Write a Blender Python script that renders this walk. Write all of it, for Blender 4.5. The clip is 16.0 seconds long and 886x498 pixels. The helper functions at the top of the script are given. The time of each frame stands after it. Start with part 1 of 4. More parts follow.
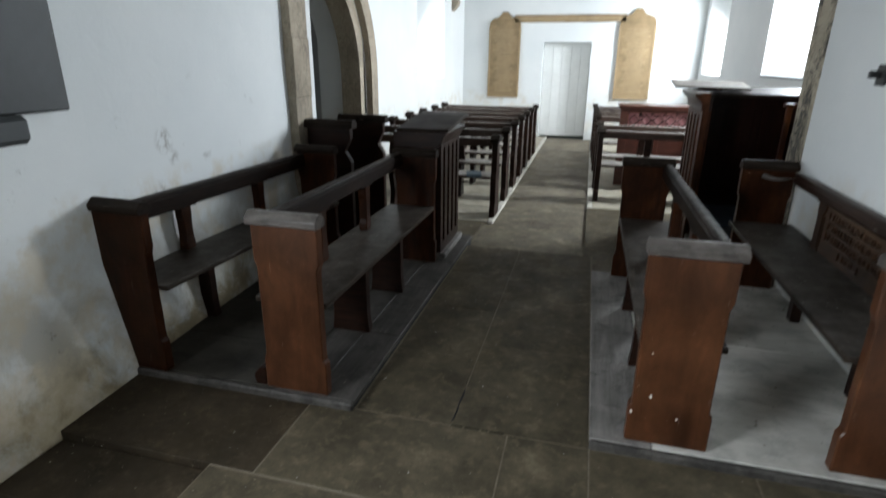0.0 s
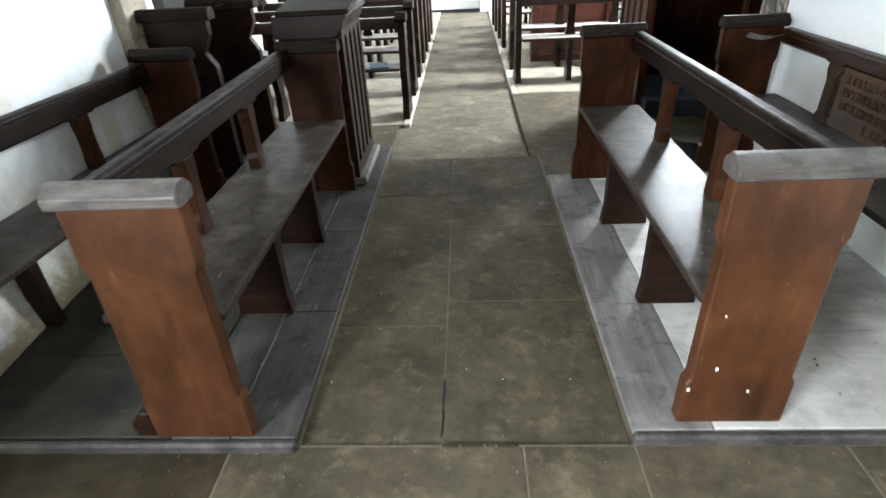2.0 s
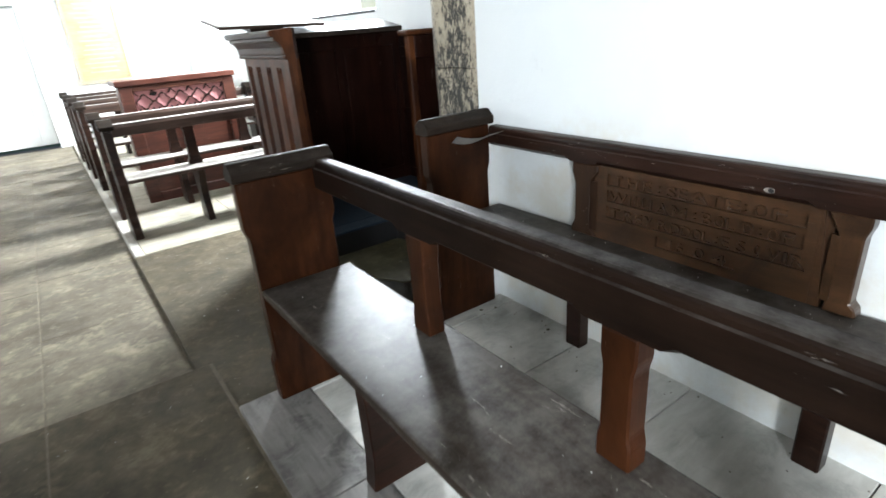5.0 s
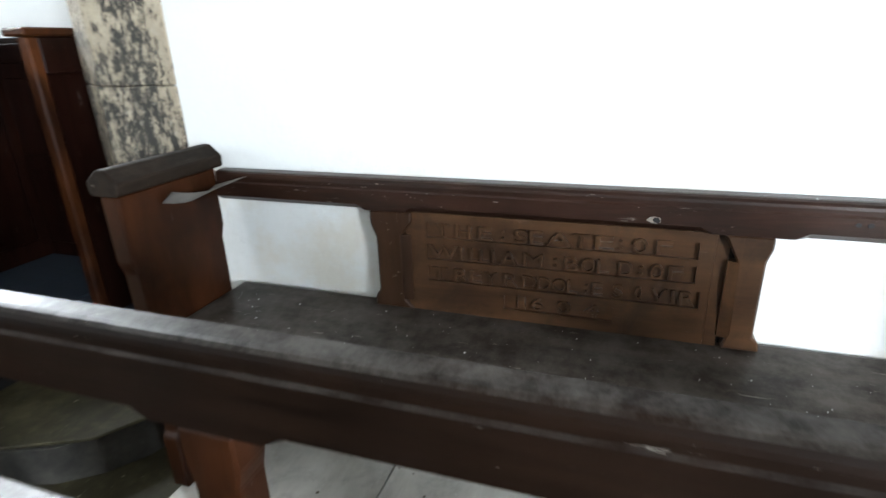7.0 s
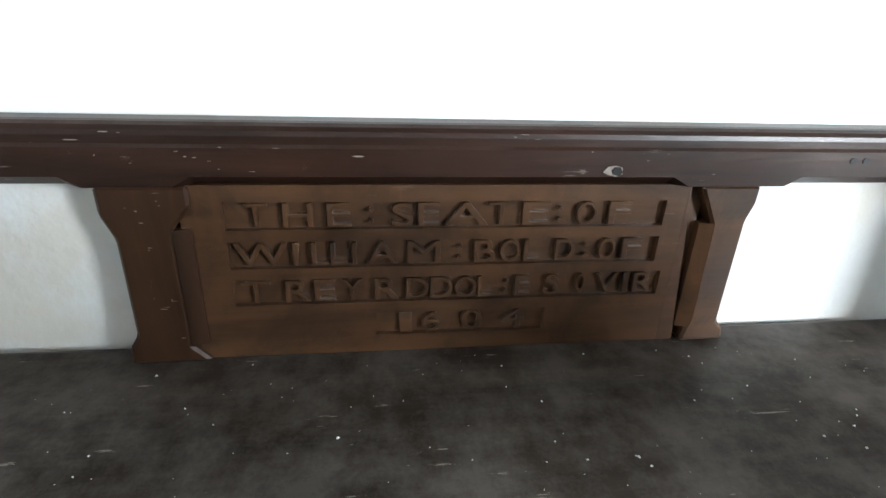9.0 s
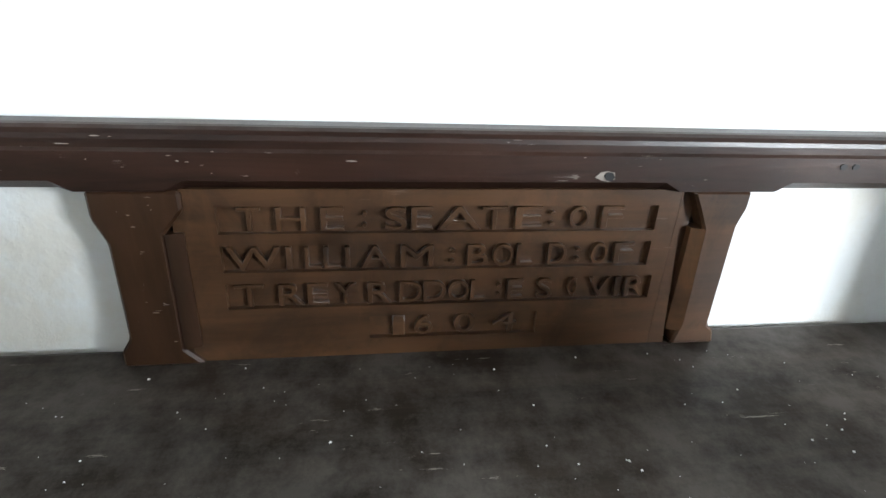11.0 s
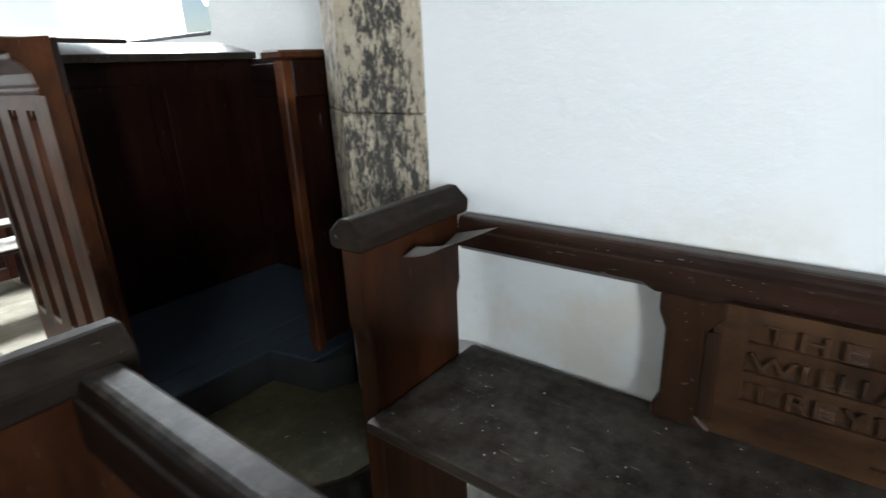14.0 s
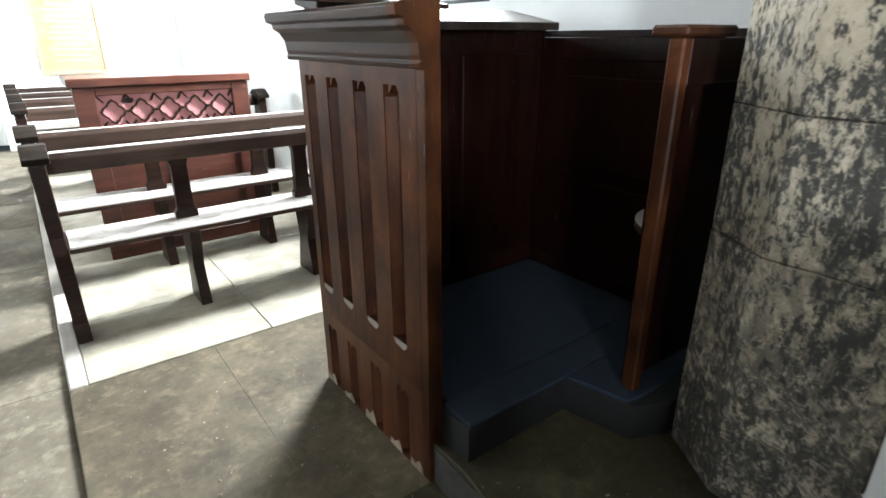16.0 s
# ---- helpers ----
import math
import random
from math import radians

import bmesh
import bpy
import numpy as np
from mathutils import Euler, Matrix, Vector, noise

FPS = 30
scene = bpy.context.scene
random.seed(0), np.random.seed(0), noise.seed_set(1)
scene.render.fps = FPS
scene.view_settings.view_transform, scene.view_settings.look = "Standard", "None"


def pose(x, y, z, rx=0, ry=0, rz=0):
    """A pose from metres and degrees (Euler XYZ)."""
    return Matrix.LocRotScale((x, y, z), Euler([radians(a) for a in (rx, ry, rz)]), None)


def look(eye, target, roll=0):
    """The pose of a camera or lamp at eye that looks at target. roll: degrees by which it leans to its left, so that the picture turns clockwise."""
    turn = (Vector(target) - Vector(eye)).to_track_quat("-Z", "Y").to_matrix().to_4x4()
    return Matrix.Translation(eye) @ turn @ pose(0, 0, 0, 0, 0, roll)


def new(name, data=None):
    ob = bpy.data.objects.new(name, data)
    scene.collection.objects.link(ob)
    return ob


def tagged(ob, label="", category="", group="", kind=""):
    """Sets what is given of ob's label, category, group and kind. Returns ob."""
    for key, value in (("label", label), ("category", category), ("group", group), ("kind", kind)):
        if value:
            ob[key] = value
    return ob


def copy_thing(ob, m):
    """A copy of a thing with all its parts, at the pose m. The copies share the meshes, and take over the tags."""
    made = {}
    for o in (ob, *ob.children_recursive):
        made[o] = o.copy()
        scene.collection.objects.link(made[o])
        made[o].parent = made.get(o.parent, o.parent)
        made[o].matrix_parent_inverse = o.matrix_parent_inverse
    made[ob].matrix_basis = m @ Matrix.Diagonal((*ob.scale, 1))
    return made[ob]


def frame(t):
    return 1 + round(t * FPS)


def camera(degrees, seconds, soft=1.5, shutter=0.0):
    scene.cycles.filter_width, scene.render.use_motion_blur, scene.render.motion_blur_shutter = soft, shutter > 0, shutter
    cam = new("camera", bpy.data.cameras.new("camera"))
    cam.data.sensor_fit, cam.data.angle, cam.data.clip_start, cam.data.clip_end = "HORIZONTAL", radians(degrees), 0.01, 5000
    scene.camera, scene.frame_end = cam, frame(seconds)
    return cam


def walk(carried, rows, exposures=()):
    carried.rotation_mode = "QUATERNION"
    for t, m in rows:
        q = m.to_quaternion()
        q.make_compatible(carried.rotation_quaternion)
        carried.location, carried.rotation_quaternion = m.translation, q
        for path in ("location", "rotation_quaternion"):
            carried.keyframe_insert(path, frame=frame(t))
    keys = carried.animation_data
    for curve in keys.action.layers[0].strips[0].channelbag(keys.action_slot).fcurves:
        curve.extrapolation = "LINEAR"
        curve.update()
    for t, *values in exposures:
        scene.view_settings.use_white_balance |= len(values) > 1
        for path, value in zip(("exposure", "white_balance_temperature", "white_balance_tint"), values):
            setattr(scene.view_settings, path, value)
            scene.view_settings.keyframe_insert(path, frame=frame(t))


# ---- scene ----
cam = camera(78.7, 16.0, shutter=0.4)
PATH = [
    (0, (0.032, -0.063, 1.493), (-0.446, 1.766, 0.839), 0.5),
    (0.5, (-0.100, 0.121, 1.424), (-0.573, 1.858, 0.551), -1.6),
    (1, (-0.24, 0.285, 1.432), (-0.382, 2.071, 0.544), -2.9),
    (1.5, (-0.308, 0.454, 1.397), (-0.431, 2.233, 0.491), -2.3),
    (2, (-0.327, 0.735, 1.373), (-0.43, 2.451, 0.352), -3.0),
    (2.5, (-0.324, 0.946, 1.345), (-0.279, 2.676, 0.342), -2.7),
    (3, (-0.322, 1.162, 1.331), (0.003, 2.909, 0.414), -3.9),
    (5.5, (-0.003, 2.263, 1.209), (1.187, 3.69, 0.468), -3.8),
    (6, (0.084, 2.394, 1.185), (1.463, 3.63, 0.428), -3.2),
    (6.5, (0.092, 2.618, 1.206), (1.72, 3.506, 0.458), -3.9),
    (7, (0.179, 2.782, 1.14), (1.949, 3.39, 0.433), -1.8),
    (7.5, (0.351, 2.891, 1.144), (2.171, 3.178, 0.367), -0.7),
    (8, (0.473, 3.027, 1.061), (2.312, 2.858, 0.293), 1.9),
    (8.5, (0.59, 3.04, 1.012), (2.401, 2.761, 0.213), 1.1),
    (9, (0.667, 3.038, 0.982), (2.468, 2.772, 0.153), 2.5),
    (11.5, (0.669, 3.034, 0.998), (2.464, 2.747, 0.163), 3.0),
    (12, (0.66, 3.029, 1.008), (2.458, 2.748, 0.179), 3.1),
    (12.5, (0.628, 3.032, 1.023), (2.442, 2.828, 0.205), 2.5),
    (13, (0.561, 3.026, 1.048), (2.399, 3.188, 0.277), 0.7),
    (13.5, (0.478, 3.06, 1.126), (2.199, 3.797, 0.422), -0.9),
    (14, (0.397, 3.126, 1.171), (1.882, 4.296, 0.519), -2.6),
    (14.5, (0.268, 3.25, 1.182), (1.736, 4.431, 0.512), -2.0),
    (15, (0.149, 3.395, 1.203), (1.461, 4.74, 0.516), -1.3),
    (15.5, (0.124, 3.584, 1.199), (1.263, 5.073, 0.504), 0.9),
    (16, (0.204, 3.787, 1.202), (1.322, 5.276, 0.47), -0.2),
]
walk(cam, [(t, look(eye, target, roll)) for t, eye, target, roll in PATH],
     [(0.0, -1.35), (0.5, -0.85), (1.0, -0.45), (1.5, -0.1), (2.0, 0.1), (3.0, 0.35), (5.5, 0.27), (7.0, 0.55), (8.0, 0.68), (9.0, 0.68), (12.0, 0.74), (12.5, 0.62), (13.0, 0.33), (13.5, 0.03), (14.0, -0.02), (14.5, 0.03), (15.0, 0.2), (16.0, 0.35)])

# ---- world, sun and window light ----
world = bpy.data.worlds.new("overcast_sky")
scene.world = world
world.use_nodes = True
wn = world.node_tree
sky = wn.nodes.new("ShaderNodeTexSky")
sky.sky_type, sky.sun_disc = "NISHITA", False
sky.sun_elevation, sky.sun_rotation = radians(42), radians(160)
wn.links.new(sky.outputs[0], wn.nodes["Background"].inputs[0])
wn.nodes["Background"].inputs[1].default_value = 0.15

sun = new("sun", bpy.data.lights.new("sun", "SUN"))
sun.data.energy, sun.data.angle, sun.data.color = 0.9, radians(14), (1.0, 0.96, 0.9)
sun.matrix_world = look((3, -6, 8), (0, 0, 0))


def window_light(name, m, width, height, watts, tint=(0.85, 0.93, 1.0)):
    lamp = new(name, bpy.data.lights.new(name, "AREA"))
    lamp.data.shape, lamp.data.size, lamp.data.size_y = "RECTANGLE", width, height
    lamp.data.energy, lamp.data.color = watts, tint
    lamp.matrix_world = m


window_light("sky_light_south_near", look((2.50, 6.765, 2.18), (0.0, 6.6, 0.75)), 0.66, 1.25, 640)
window_light("sky_light_south_far", look((2.50, 10.85, 2.15), (0.0, 10.3, 0.75)), 0.66, 1.3, 560)
window_light("sky_light_north", look((-3.17, 9.52, 2.05), (-1.0, 9.4, 1.2)), 0.75, 1.6, 130)
window_light("sky_light_north_near", look((-2.40, -0.55, 1.55), (0.0, 0.55, 0.8)), 1.1, 1.25, 430)

# ---- materials ----
def mat(name):
    m = bpy.data.materials.new(name)
    m.use_nodes = True
    return m, m.node_tree, m.node_tree.nodes["Principled BSDF"]


def node(nt, kind, **props):
    n = nt.nodes.new(kind)
    for k, v in props.items():
        n.inputs[k].default_value = v
    return n


def coords(nt, scale=(1, 1, 1), space="Object"):
    tc = nt.nodes.new("ShaderNodeTexCoord")
    mp = nt.nodes.new("ShaderNodeMapping")
    mp.inputs["Scale"].default_value = scale
    nt.links.new(tc.outputs[space], mp.inputs[0])
    return mp.outputs[0]


def world_coords(nt, scale=(1, 1, 1)):
    g = nt.nodes.new("ShaderNodeNewGeometry")
    mp = nt.nodes.new("ShaderNodeMapping")
    mp.inputs["Scale"].default_value = scale
    nt.links.new(g.outputs["Position"], mp.inputs[0])
    return mp.outputs[0]


def fbm(nt, vec, scale, detail=6, rough=0.6, dist=0.0):
    n = node(nt, "ShaderNodeTexNoise", Scale=scale, Detail=detail, Roughness=rough, Distortion=dist)
    nt.links.new(vec, n.inputs["Vector"])
    return n.outputs[0]


def ramp(nt, fac, *stops):
    r = nt.nodes.new("ShaderNodeValToRGB")
    e = r.color_ramp.elements
    while len(e) < len(stops):
        e.new(0.5)
    for el, (p, c) in zip(e, stops):
        el.position = p
        el.color = (*c, 1) if isinstance(c, tuple) else (c, c, c, 1)
    nt.links.new(fac, r.inputs[0])
    return r.outputs[0]


def mix(nt, fac, a, b, mode="MIX"):
    n = nt.nodes.new("ShaderNodeMix")
    n.data_type, n.blend_type = "RGBA", mode
    for sock, v in ((n.inputs[0], fac), (n.inputs[6], a), (n.inputs[7], b)):
        if isinstance(v, (int, float)):
            sock.default_value = v
        elif isinstance(v, tuple):
            sock.default_value = (*v, 1)
        else:
            nt.links.new(v, sock)
    return n.outputs[2]


def times(nt, a, b):
    n = nt.nodes.new("ShaderNodeMath")
    n.operation = "MULTIPLY"
    for s, v in zip(n.inputs, (a, b)):
        if isinstance(v, (int, float)):
            s.default_value = v
        else:
            nt.links.new(v, s)
    return n.outputs[0]


def bump(nt, bsdf, height, strength, distance=0.01):
    b = node(nt, "ShaderNodeBump", Strength=strength, Distance=distance)
    nt.links.new(height, b.inputs["Height"])
    nt.links.new(b.outputs[0], bsdf.inputs["Normal"])


def height_band(nt, low, high):
    """1 at the height low, 0 at the height high, in world z."""
    g = nt.nodes.new("ShaderNodeNewGeometry")
    s = nt.nodes.new("ShaderNodeSeparateXYZ")
    nt.links.new(g.outputs["Position"], s.inputs[0])
    r = nt.nodes.new("ShaderNodeMapRange")
    r.inputs["From Min"].default_value, r.inputs["From Max"].default_value = low, high
    r.inputs["To Min"].default_value, r.inputs["To Max"].default_value = 1, 0
    nt.links.new(s.outputs[2], r.inputs[0])
    return r.outputs[0]


def limewash(name, colour=(0.78, 0.80, 0.80), damp=0.55, spots=()):
    m, nt, b = mat(name)
    v = world_coords(nt)
    big = fbm(nt, v, 0.9, 5, 0.6)
    fine = fbm(nt, v, 38, 6, 0.7)
    trowel = fbm(nt, v, 4.5, 4, 0.55, 0.6)
    c = mix(nt, ramp(nt, big, (0.35, 0.0), (0.75, 1.0)), colour, tuple(x * k for x, k in zip(colour, (0.9, 0.92, 0.93))))
    # damp stain with flaking at the foot of the wall
    foot = times(nt, height_band(nt, 0.12, 0.85), damp)
    blot = ramp(nt, fbm(nt, v, 3.1, 8, 0.68, 0.4), (0.30, 0.0), (0.55, 1.0))
    c = mix(nt, times(nt, foot, blot), c, (0.26, 0.215, 0.135))
    mould = ramp(nt, fbm(nt, v, 7, 9, 0.75), (0.63, 0.0), (0.71, 1.0))
    c = mix(nt, times(nt, times(nt, mould, height_band(nt, 0.1, 1.7)), damp), c, (0.17, 0.165, 0.14))
    tide = times(nt, height_band(nt, 0.83, 0.96), ramp(nt, fbm(nt, v, 4.2, 7, 0.65), (0.47, 0.0), (0.62, 1.0)))
    c = mix(nt, times(nt, tide, 0.6 * min(1.0, damp * 2)), c, (0.56, 0.47, 0.33))
    for place, radius in spots:
        far = node(nt, "ShaderNodeVectorMath")
        far.operation = "DISTANCE"
        nt.links.new(v, far.inputs[0])
        far.inputs[1].default_value = place
        near = nt.nodes.new("ShaderNodeMapRange")
        near.inputs["From Min"].default_value, near.inputs["From Max"].default_value = radius, radius * 0.25
        nt.links.new(far.outputs["Value"], near.inputs[0])
        patch = ramp(nt, fbm(nt, v, 26, 8, 0.72, 0.5), (0.46, 0.0), (0.56, 1.0))
        c = mix(nt, times(nt, times(nt, near.outputs[0], patch), 0.8), c, (0.24, 0.225, 0.195))
    nt.links.new(c, b.inputs["Base Color"])
    b.inputs["Roughness"].default_value = 0.9
    h = mix(nt, 0.25, trowel, fine)
    bump(nt, b, h, 0.35, 0.02)
    return m


def wood(name, dark, light, rough=0.45, grain=(1.5, 1.5, 14), scuff=0.25, dust=0.0, red=None, gloss=0.35, fine=False, dirt=0.0):
    m, nt, b = mat(name)
    v = coords(nt, grain)
    rnd = nt.nodes.new("ShaderNodeObjectInfo").outputs["Random"]
    w = nt.nodes.new("ShaderNodeTexNoise")
    w.noise_dimensions = "4D"
    nt.links.new(v, w.inputs["Vector"])
    nt.links.new(times(nt, rnd, 40.0), w.inputs["W"])
    for k, x in (("Scale", 3.0), ("Detail", 9), ("Roughness", 0.68), ("Distortion", 0.5)):
        w.inputs[k].default_value = x
    g = w.outputs[0]
    c = ramp(nt, g, (0.32, dark), (0.68, light))
    big = fbm(nt, coords(nt), 2.2, 5, 0.6)
    if red:
        c = mix(nt, ramp(nt, big, (0.40, 0.0), (0.70, 0.75)), c, red)
        cloud = fbm(nt, coords(nt, (1.0, 1.0, 0.55)), 7.0, 7, 0.66, 0.5)
        c = mix(nt, ramp(nt, cloud, (0.46, 0.0), (0.68, 0.72)), c, tuple(x * 0.42 for x in dark))
        c = mix(nt, ramp(nt, cloud, (0.30, 0.45), (0.43, 0.0)), c, tuple(x * 1.5 for x in red))
    p = coords(nt)
    patches = ramp(nt, fbm(nt, p, 4.0, 4, 0.55), (0.45, 0.0), (0.80, 1.0))
    c = mix(nt, times(nt, patches, 0.25 if fine else 0.7), c, tuple(x * 0.4 for x in dark))
    sc = ramp(nt, fbm(nt, p, 22, 10, 0.8), (0.66, 0.0), (0.72, 1.0))
    c = mix(nt, times(nt, sc, scuff * 0.8), c, (0.40, 0.36, 0.31))
    long = coords(nt, tuple(5 if k < 2 else 42 for k in grain) if max(grain) < 20 else (5, 42, 42))
    scr = ramp(nt, fbm(nt, long, 1.6, 7, 0.72, 0.2), (0.655, 0.0), (0.675, 1.0))
    c = mix(nt, times(nt, scr, scuff), c, (0.36, 0.33, 0.29))
    if dirt:
        grime = ramp(nt, fbm(nt, p, 8.0, 9, 0.74, 0.6), (0.50, 0.0), (0.63, 1.0))
        c = mix(nt, times(nt, grime, dirt), c, tuple(x * 0.3 for x in dark))
        smear = ramp(nt, fbm(nt, coords(nt, (1.0, 3.0, 1.0)), 3.0, 8, 0.72, 0.9), (0.28, 1.0), (0.44, 0.0))
        c = mix(nt, times(nt, smear, dirt * 0.8), c, tuple(min(0.6, x * 1.5) for x in light))
    if dust:
        # Above 0.9 the pale layer is denser, for window sheen as well as dust.
        d = ramp(nt, fbm(nt, p, 9, 8, 0.75), (0.20, 0.0), (0.52, 1.0)) if dust > 0.9 else ramp(nt, fbm(nt, p, 9, 8, 0.75), (0.40, 0.0), (0.62, 1.0))
        gm = nt.nodes.new("ShaderNodeNewGeometry")
        s = nt.nodes.new("ShaderNodeSeparateXYZ")
        nt.links.new(gm.outputs["Normal"], s.inputs[0])
        up = ramp(nt, s.outputs[2], (0.55, 0.0), (0.9, 1.0))
        c = mix(nt, times(nt, times(nt, d, up), dust), c, (0.34, 0.32, 0.29))
    nt.links.new(c, b.inputs["Base Color"])
    r = ramp(nt, fbm(nt, p, 3.0, 3, 0.5), (0.25, rough - 0.04), (0.75, rough + 0.10))
    nt.links.new(r, b.inputs["Roughness"])
    b.inputs["Specular IOR Level"].default_value = gloss
    bump(nt, b, g, 0.05 if fine else 0.22, 0.004)
    return m


def stone(name, pale, dark, mould=0.0, scale=3.0):
    m, nt, b = mat(name)
    v = world_coords(nt)
    rnd = nt.nodes.new("ShaderNodeObjectInfo").outputs["Random"]
    n1 = fbm(nt, v, scale, 9, 0.68)
    n2 = fbm(nt, v, 45, 6, 0.7)
    c = mix(nt, ramp(nt, n1, (0.35, 0.0), (0.66, 1.0)), pale, dark)
    c = mix(nt, times(nt, rnd, 0.35), c, tuple(x * 0.72 for x in pale))
    c = mix(nt, ramp(nt, n2, (0.4, 0.0), (0.7, 0.35)), c, tuple(x * 0.55 for x in dark))
    if mould:
        vs = world_coords(nt, (1, 1, 0.45))
        fine = fbm(nt, vs, 52, 9, 0.80, 0.2)
        area = fbm(nt, world_coords(nt, (1, 1, 0.35)), 5.0, 5, 0.6)
        both = nt.nodes.new("ShaderNodeMath")
        both.operation = "MULTIPLY_ADD"
        nt.links.new(area, both.inputs[0])
        both.inputs[1].default_value = 0.5
        nt.links.new(fine, both.inputs[2])
        g2 = nt.nodes.new("ShaderNodeMapRange")
        g2.inputs["From Min"].default_value, g2.inputs["From Max"].default_value = 0.742, 0.80
        nt.links.new(both.outputs[0], g2.inputs[0])
        c = mix(nt, times(nt, g2.outputs[0], mould), c, (0.038, 0.036, 0.031))
        c = mix(nt, times(nt, times(nt, height_band(nt, 0.35, 1.25), ramp(nt, fbm(nt, v, 21, 10, 0.82, 0.4), (0.38, 0.0), (0.52, 1.0))), 0.95 * mould), c, (0.028, 0.027, 0.023))
        flake = ramp(nt, fbm(nt, world_coords(nt, (1, 1, 0.8)), 44, 9, 0.80, 0.3), (0.56, 0.0), (0.62, 1.0))
        c = mix(nt, times(nt, flake, 0.6), c, (0.42, 0.385, 0.31))
    nt.links.new(c, b.inputs["Base Color"])
    b.inputs["Roughness"].default_value = 0.85
    bump(nt, b, mix(nt, 0.4, n1, n2), 0.5 + 0.45 * mould, 0.016)
    return m


def flagstone(name, pale, dark):
    m, nt, b = mat(name)
    v = world_coords(nt)
    rnd = nt.nodes.new("ShaderNodeObjectInfo").outputs["Random"]
    n1 = fbm(nt, v, 1.3, 8, 0.62, 0.1)
    n2 = fbm(nt, v, 26, 8, 0.74)
    c = mix(nt, ramp(nt, n1, (0.32, 0.0), (0.68, 1.0)), pale, dark)
    c = mix(nt, times(nt, rnd, 0.4), c, tuple(x * 0.65 for x in pale))
    c = mix(nt, ramp(nt, n2, (0.42, 0.0), (0.72, 0.4)), c, tuple(x * 0.45 for x in dark))
    n3 = fbm(nt, v, 5.0, 8, 0.70, 0.0)
    c = mix(nt, ramp(nt, n3, (0.45, 0.0), (0.68, 0.6)), c, tuple(x * 0.6 for x in dark))
    c = mix(nt, ramp(nt, n3, (0.28, 0.8), (0.43, 0.0)), c, tuple(x * 1.5 for x in pale))
    n4 = fbm(nt, v, 13, 9, 0.72, 0.3)
    c = mix(nt, ramp(nt, n4, (0.34, 0.40), (0.46, 0.0)), c, tuple(x * 1.45 for x in pale))
    specks = ramp(nt, fbm(nt, v, 70, 3, 0.5), (0.71, 0.0), (0.74, 1.0))
    c = mix(nt, times(nt, specks, 0.5), c, (0.42, 0.38, 0.30))
    nt.links.new(c, b.inputs["Base Color"])
    r = ramp(nt, fbm(nt, v, 4, 6, 0.7), (0.3, 0.5), (0.7, 0.8))
    nt.links.new(r, b.inputs["Roughness"])
    b.inputs["Specular IOR Level"].default_value = 0.16
    bump(nt, b, mix(nt, 0.35, n1, n2), 0.3, 0.01)
    return m


def simple(name, colour, rough=0.6, var=0.25, scale=9.0, metal=0.0, strength=0.2):
    m, nt, b = mat(name)
    v = coords(nt)
    n = fbm(nt, v, scale, 8, 0.7)
    c = mix(nt, ramp(nt, n, (0.35, 0.0), (0.7, 1.0)), colour, tuple(x * (1 - var) for x in colour))
    nt.links.new(c, b.inputs["Base Color"])
    b.inputs["Roughness"].default_value, b.inputs["Metallic"].default_value = rough, metal
    bump(nt, b, fbm(nt, v, scale * 6, 6, 0.7), strength, 0.004)
    return m


LIME = limewash("limewash", damp=1.0, spots=(((-2.15, 2.40, 1.08), 0.085), ((-2.15, 2.46, 0.98), 0.06), ((-2.15, 2.33, 0.80), 0.09)))
LIME_CLEAN = limewash("limewash_dry", (0.75, 0.765, 0.76), 0.3)
# Limewash greyed so that the chapel's lack of light is in the colour.
CHAPEL = limewash("limewash_shade_grey", (0.42, 0.43, 0.42), 0.4)
CEIL = wood("unseen_roof_boards", (0.05, 0.032, 0.020), (0.11, 0.070, 0.045), 0.7, grain=(6, 0.6, 6), scuff=0.05)
STONE = stone("dressed_stone", (0.46, 0.39, 0.29), (0.30, 0.25, 0.19), 0.35)
MOULDY = stone("mouldy_stone", (0.56, 0.485, 0.365), (0.37, 0.31, 0.225), 1.0)
FLAG = flagstone("worn_flagstone", (0.128, 0.105, 0.068), (0.044, 0.0362, 0.0235))
# Darkened copy of the flagstone: the north corner's shade is in its colour.
FLAG_SHADED = flagstone("shaded_brown_flagstone", (0.062, 0.046, 0.028), (0.023, 0.0170, 0.0105))
FLAG_DAMP = flagstone("damp_dark_flagstone", (0.062, 0.055, 0.030), (0.018, 0.0165, 0.0095))
BLACKENED = stone("blackened_stone", (0.060, 0.056, 0.048), (0.012, 0.012, 0.011), 0.0, 9.0)
# Lighter copy of the flagstone, with the far aisle's window light in its colour.
FLAG_LIT = flagstone("lit_flagstone", (0.20, 0.172, 0.125), (0.088, 0.075, 0.054))
MORTAR = simple("floor_joint", (0.165, 0.138, 0.096), 0.95, 0.5, 14)
OAK = wood("dark_oak", (0.005, 0.0022, 0.0015), (0.028, 0.0115, 0.0068), 0.34, scuff=0.15, gloss=0.16)
OAK_Y = wood("dark_oak_long", (0.0070, 0.0031, 0.0020), (0.036, 0.0150, 0.0092), 0.34, grain=(9, 0.8, 9), scuff=0.35, dust=0.08, gloss=0.26)
RAIL = wood("dusty_dark_rail_oak", (0.0036, 0.0019, 0.0012), (0.0150, 0.0076, 0.0046), 0.48, grain=(9, 0.8, 9), scuff=0.45, dust=0.16, gloss=0.07)
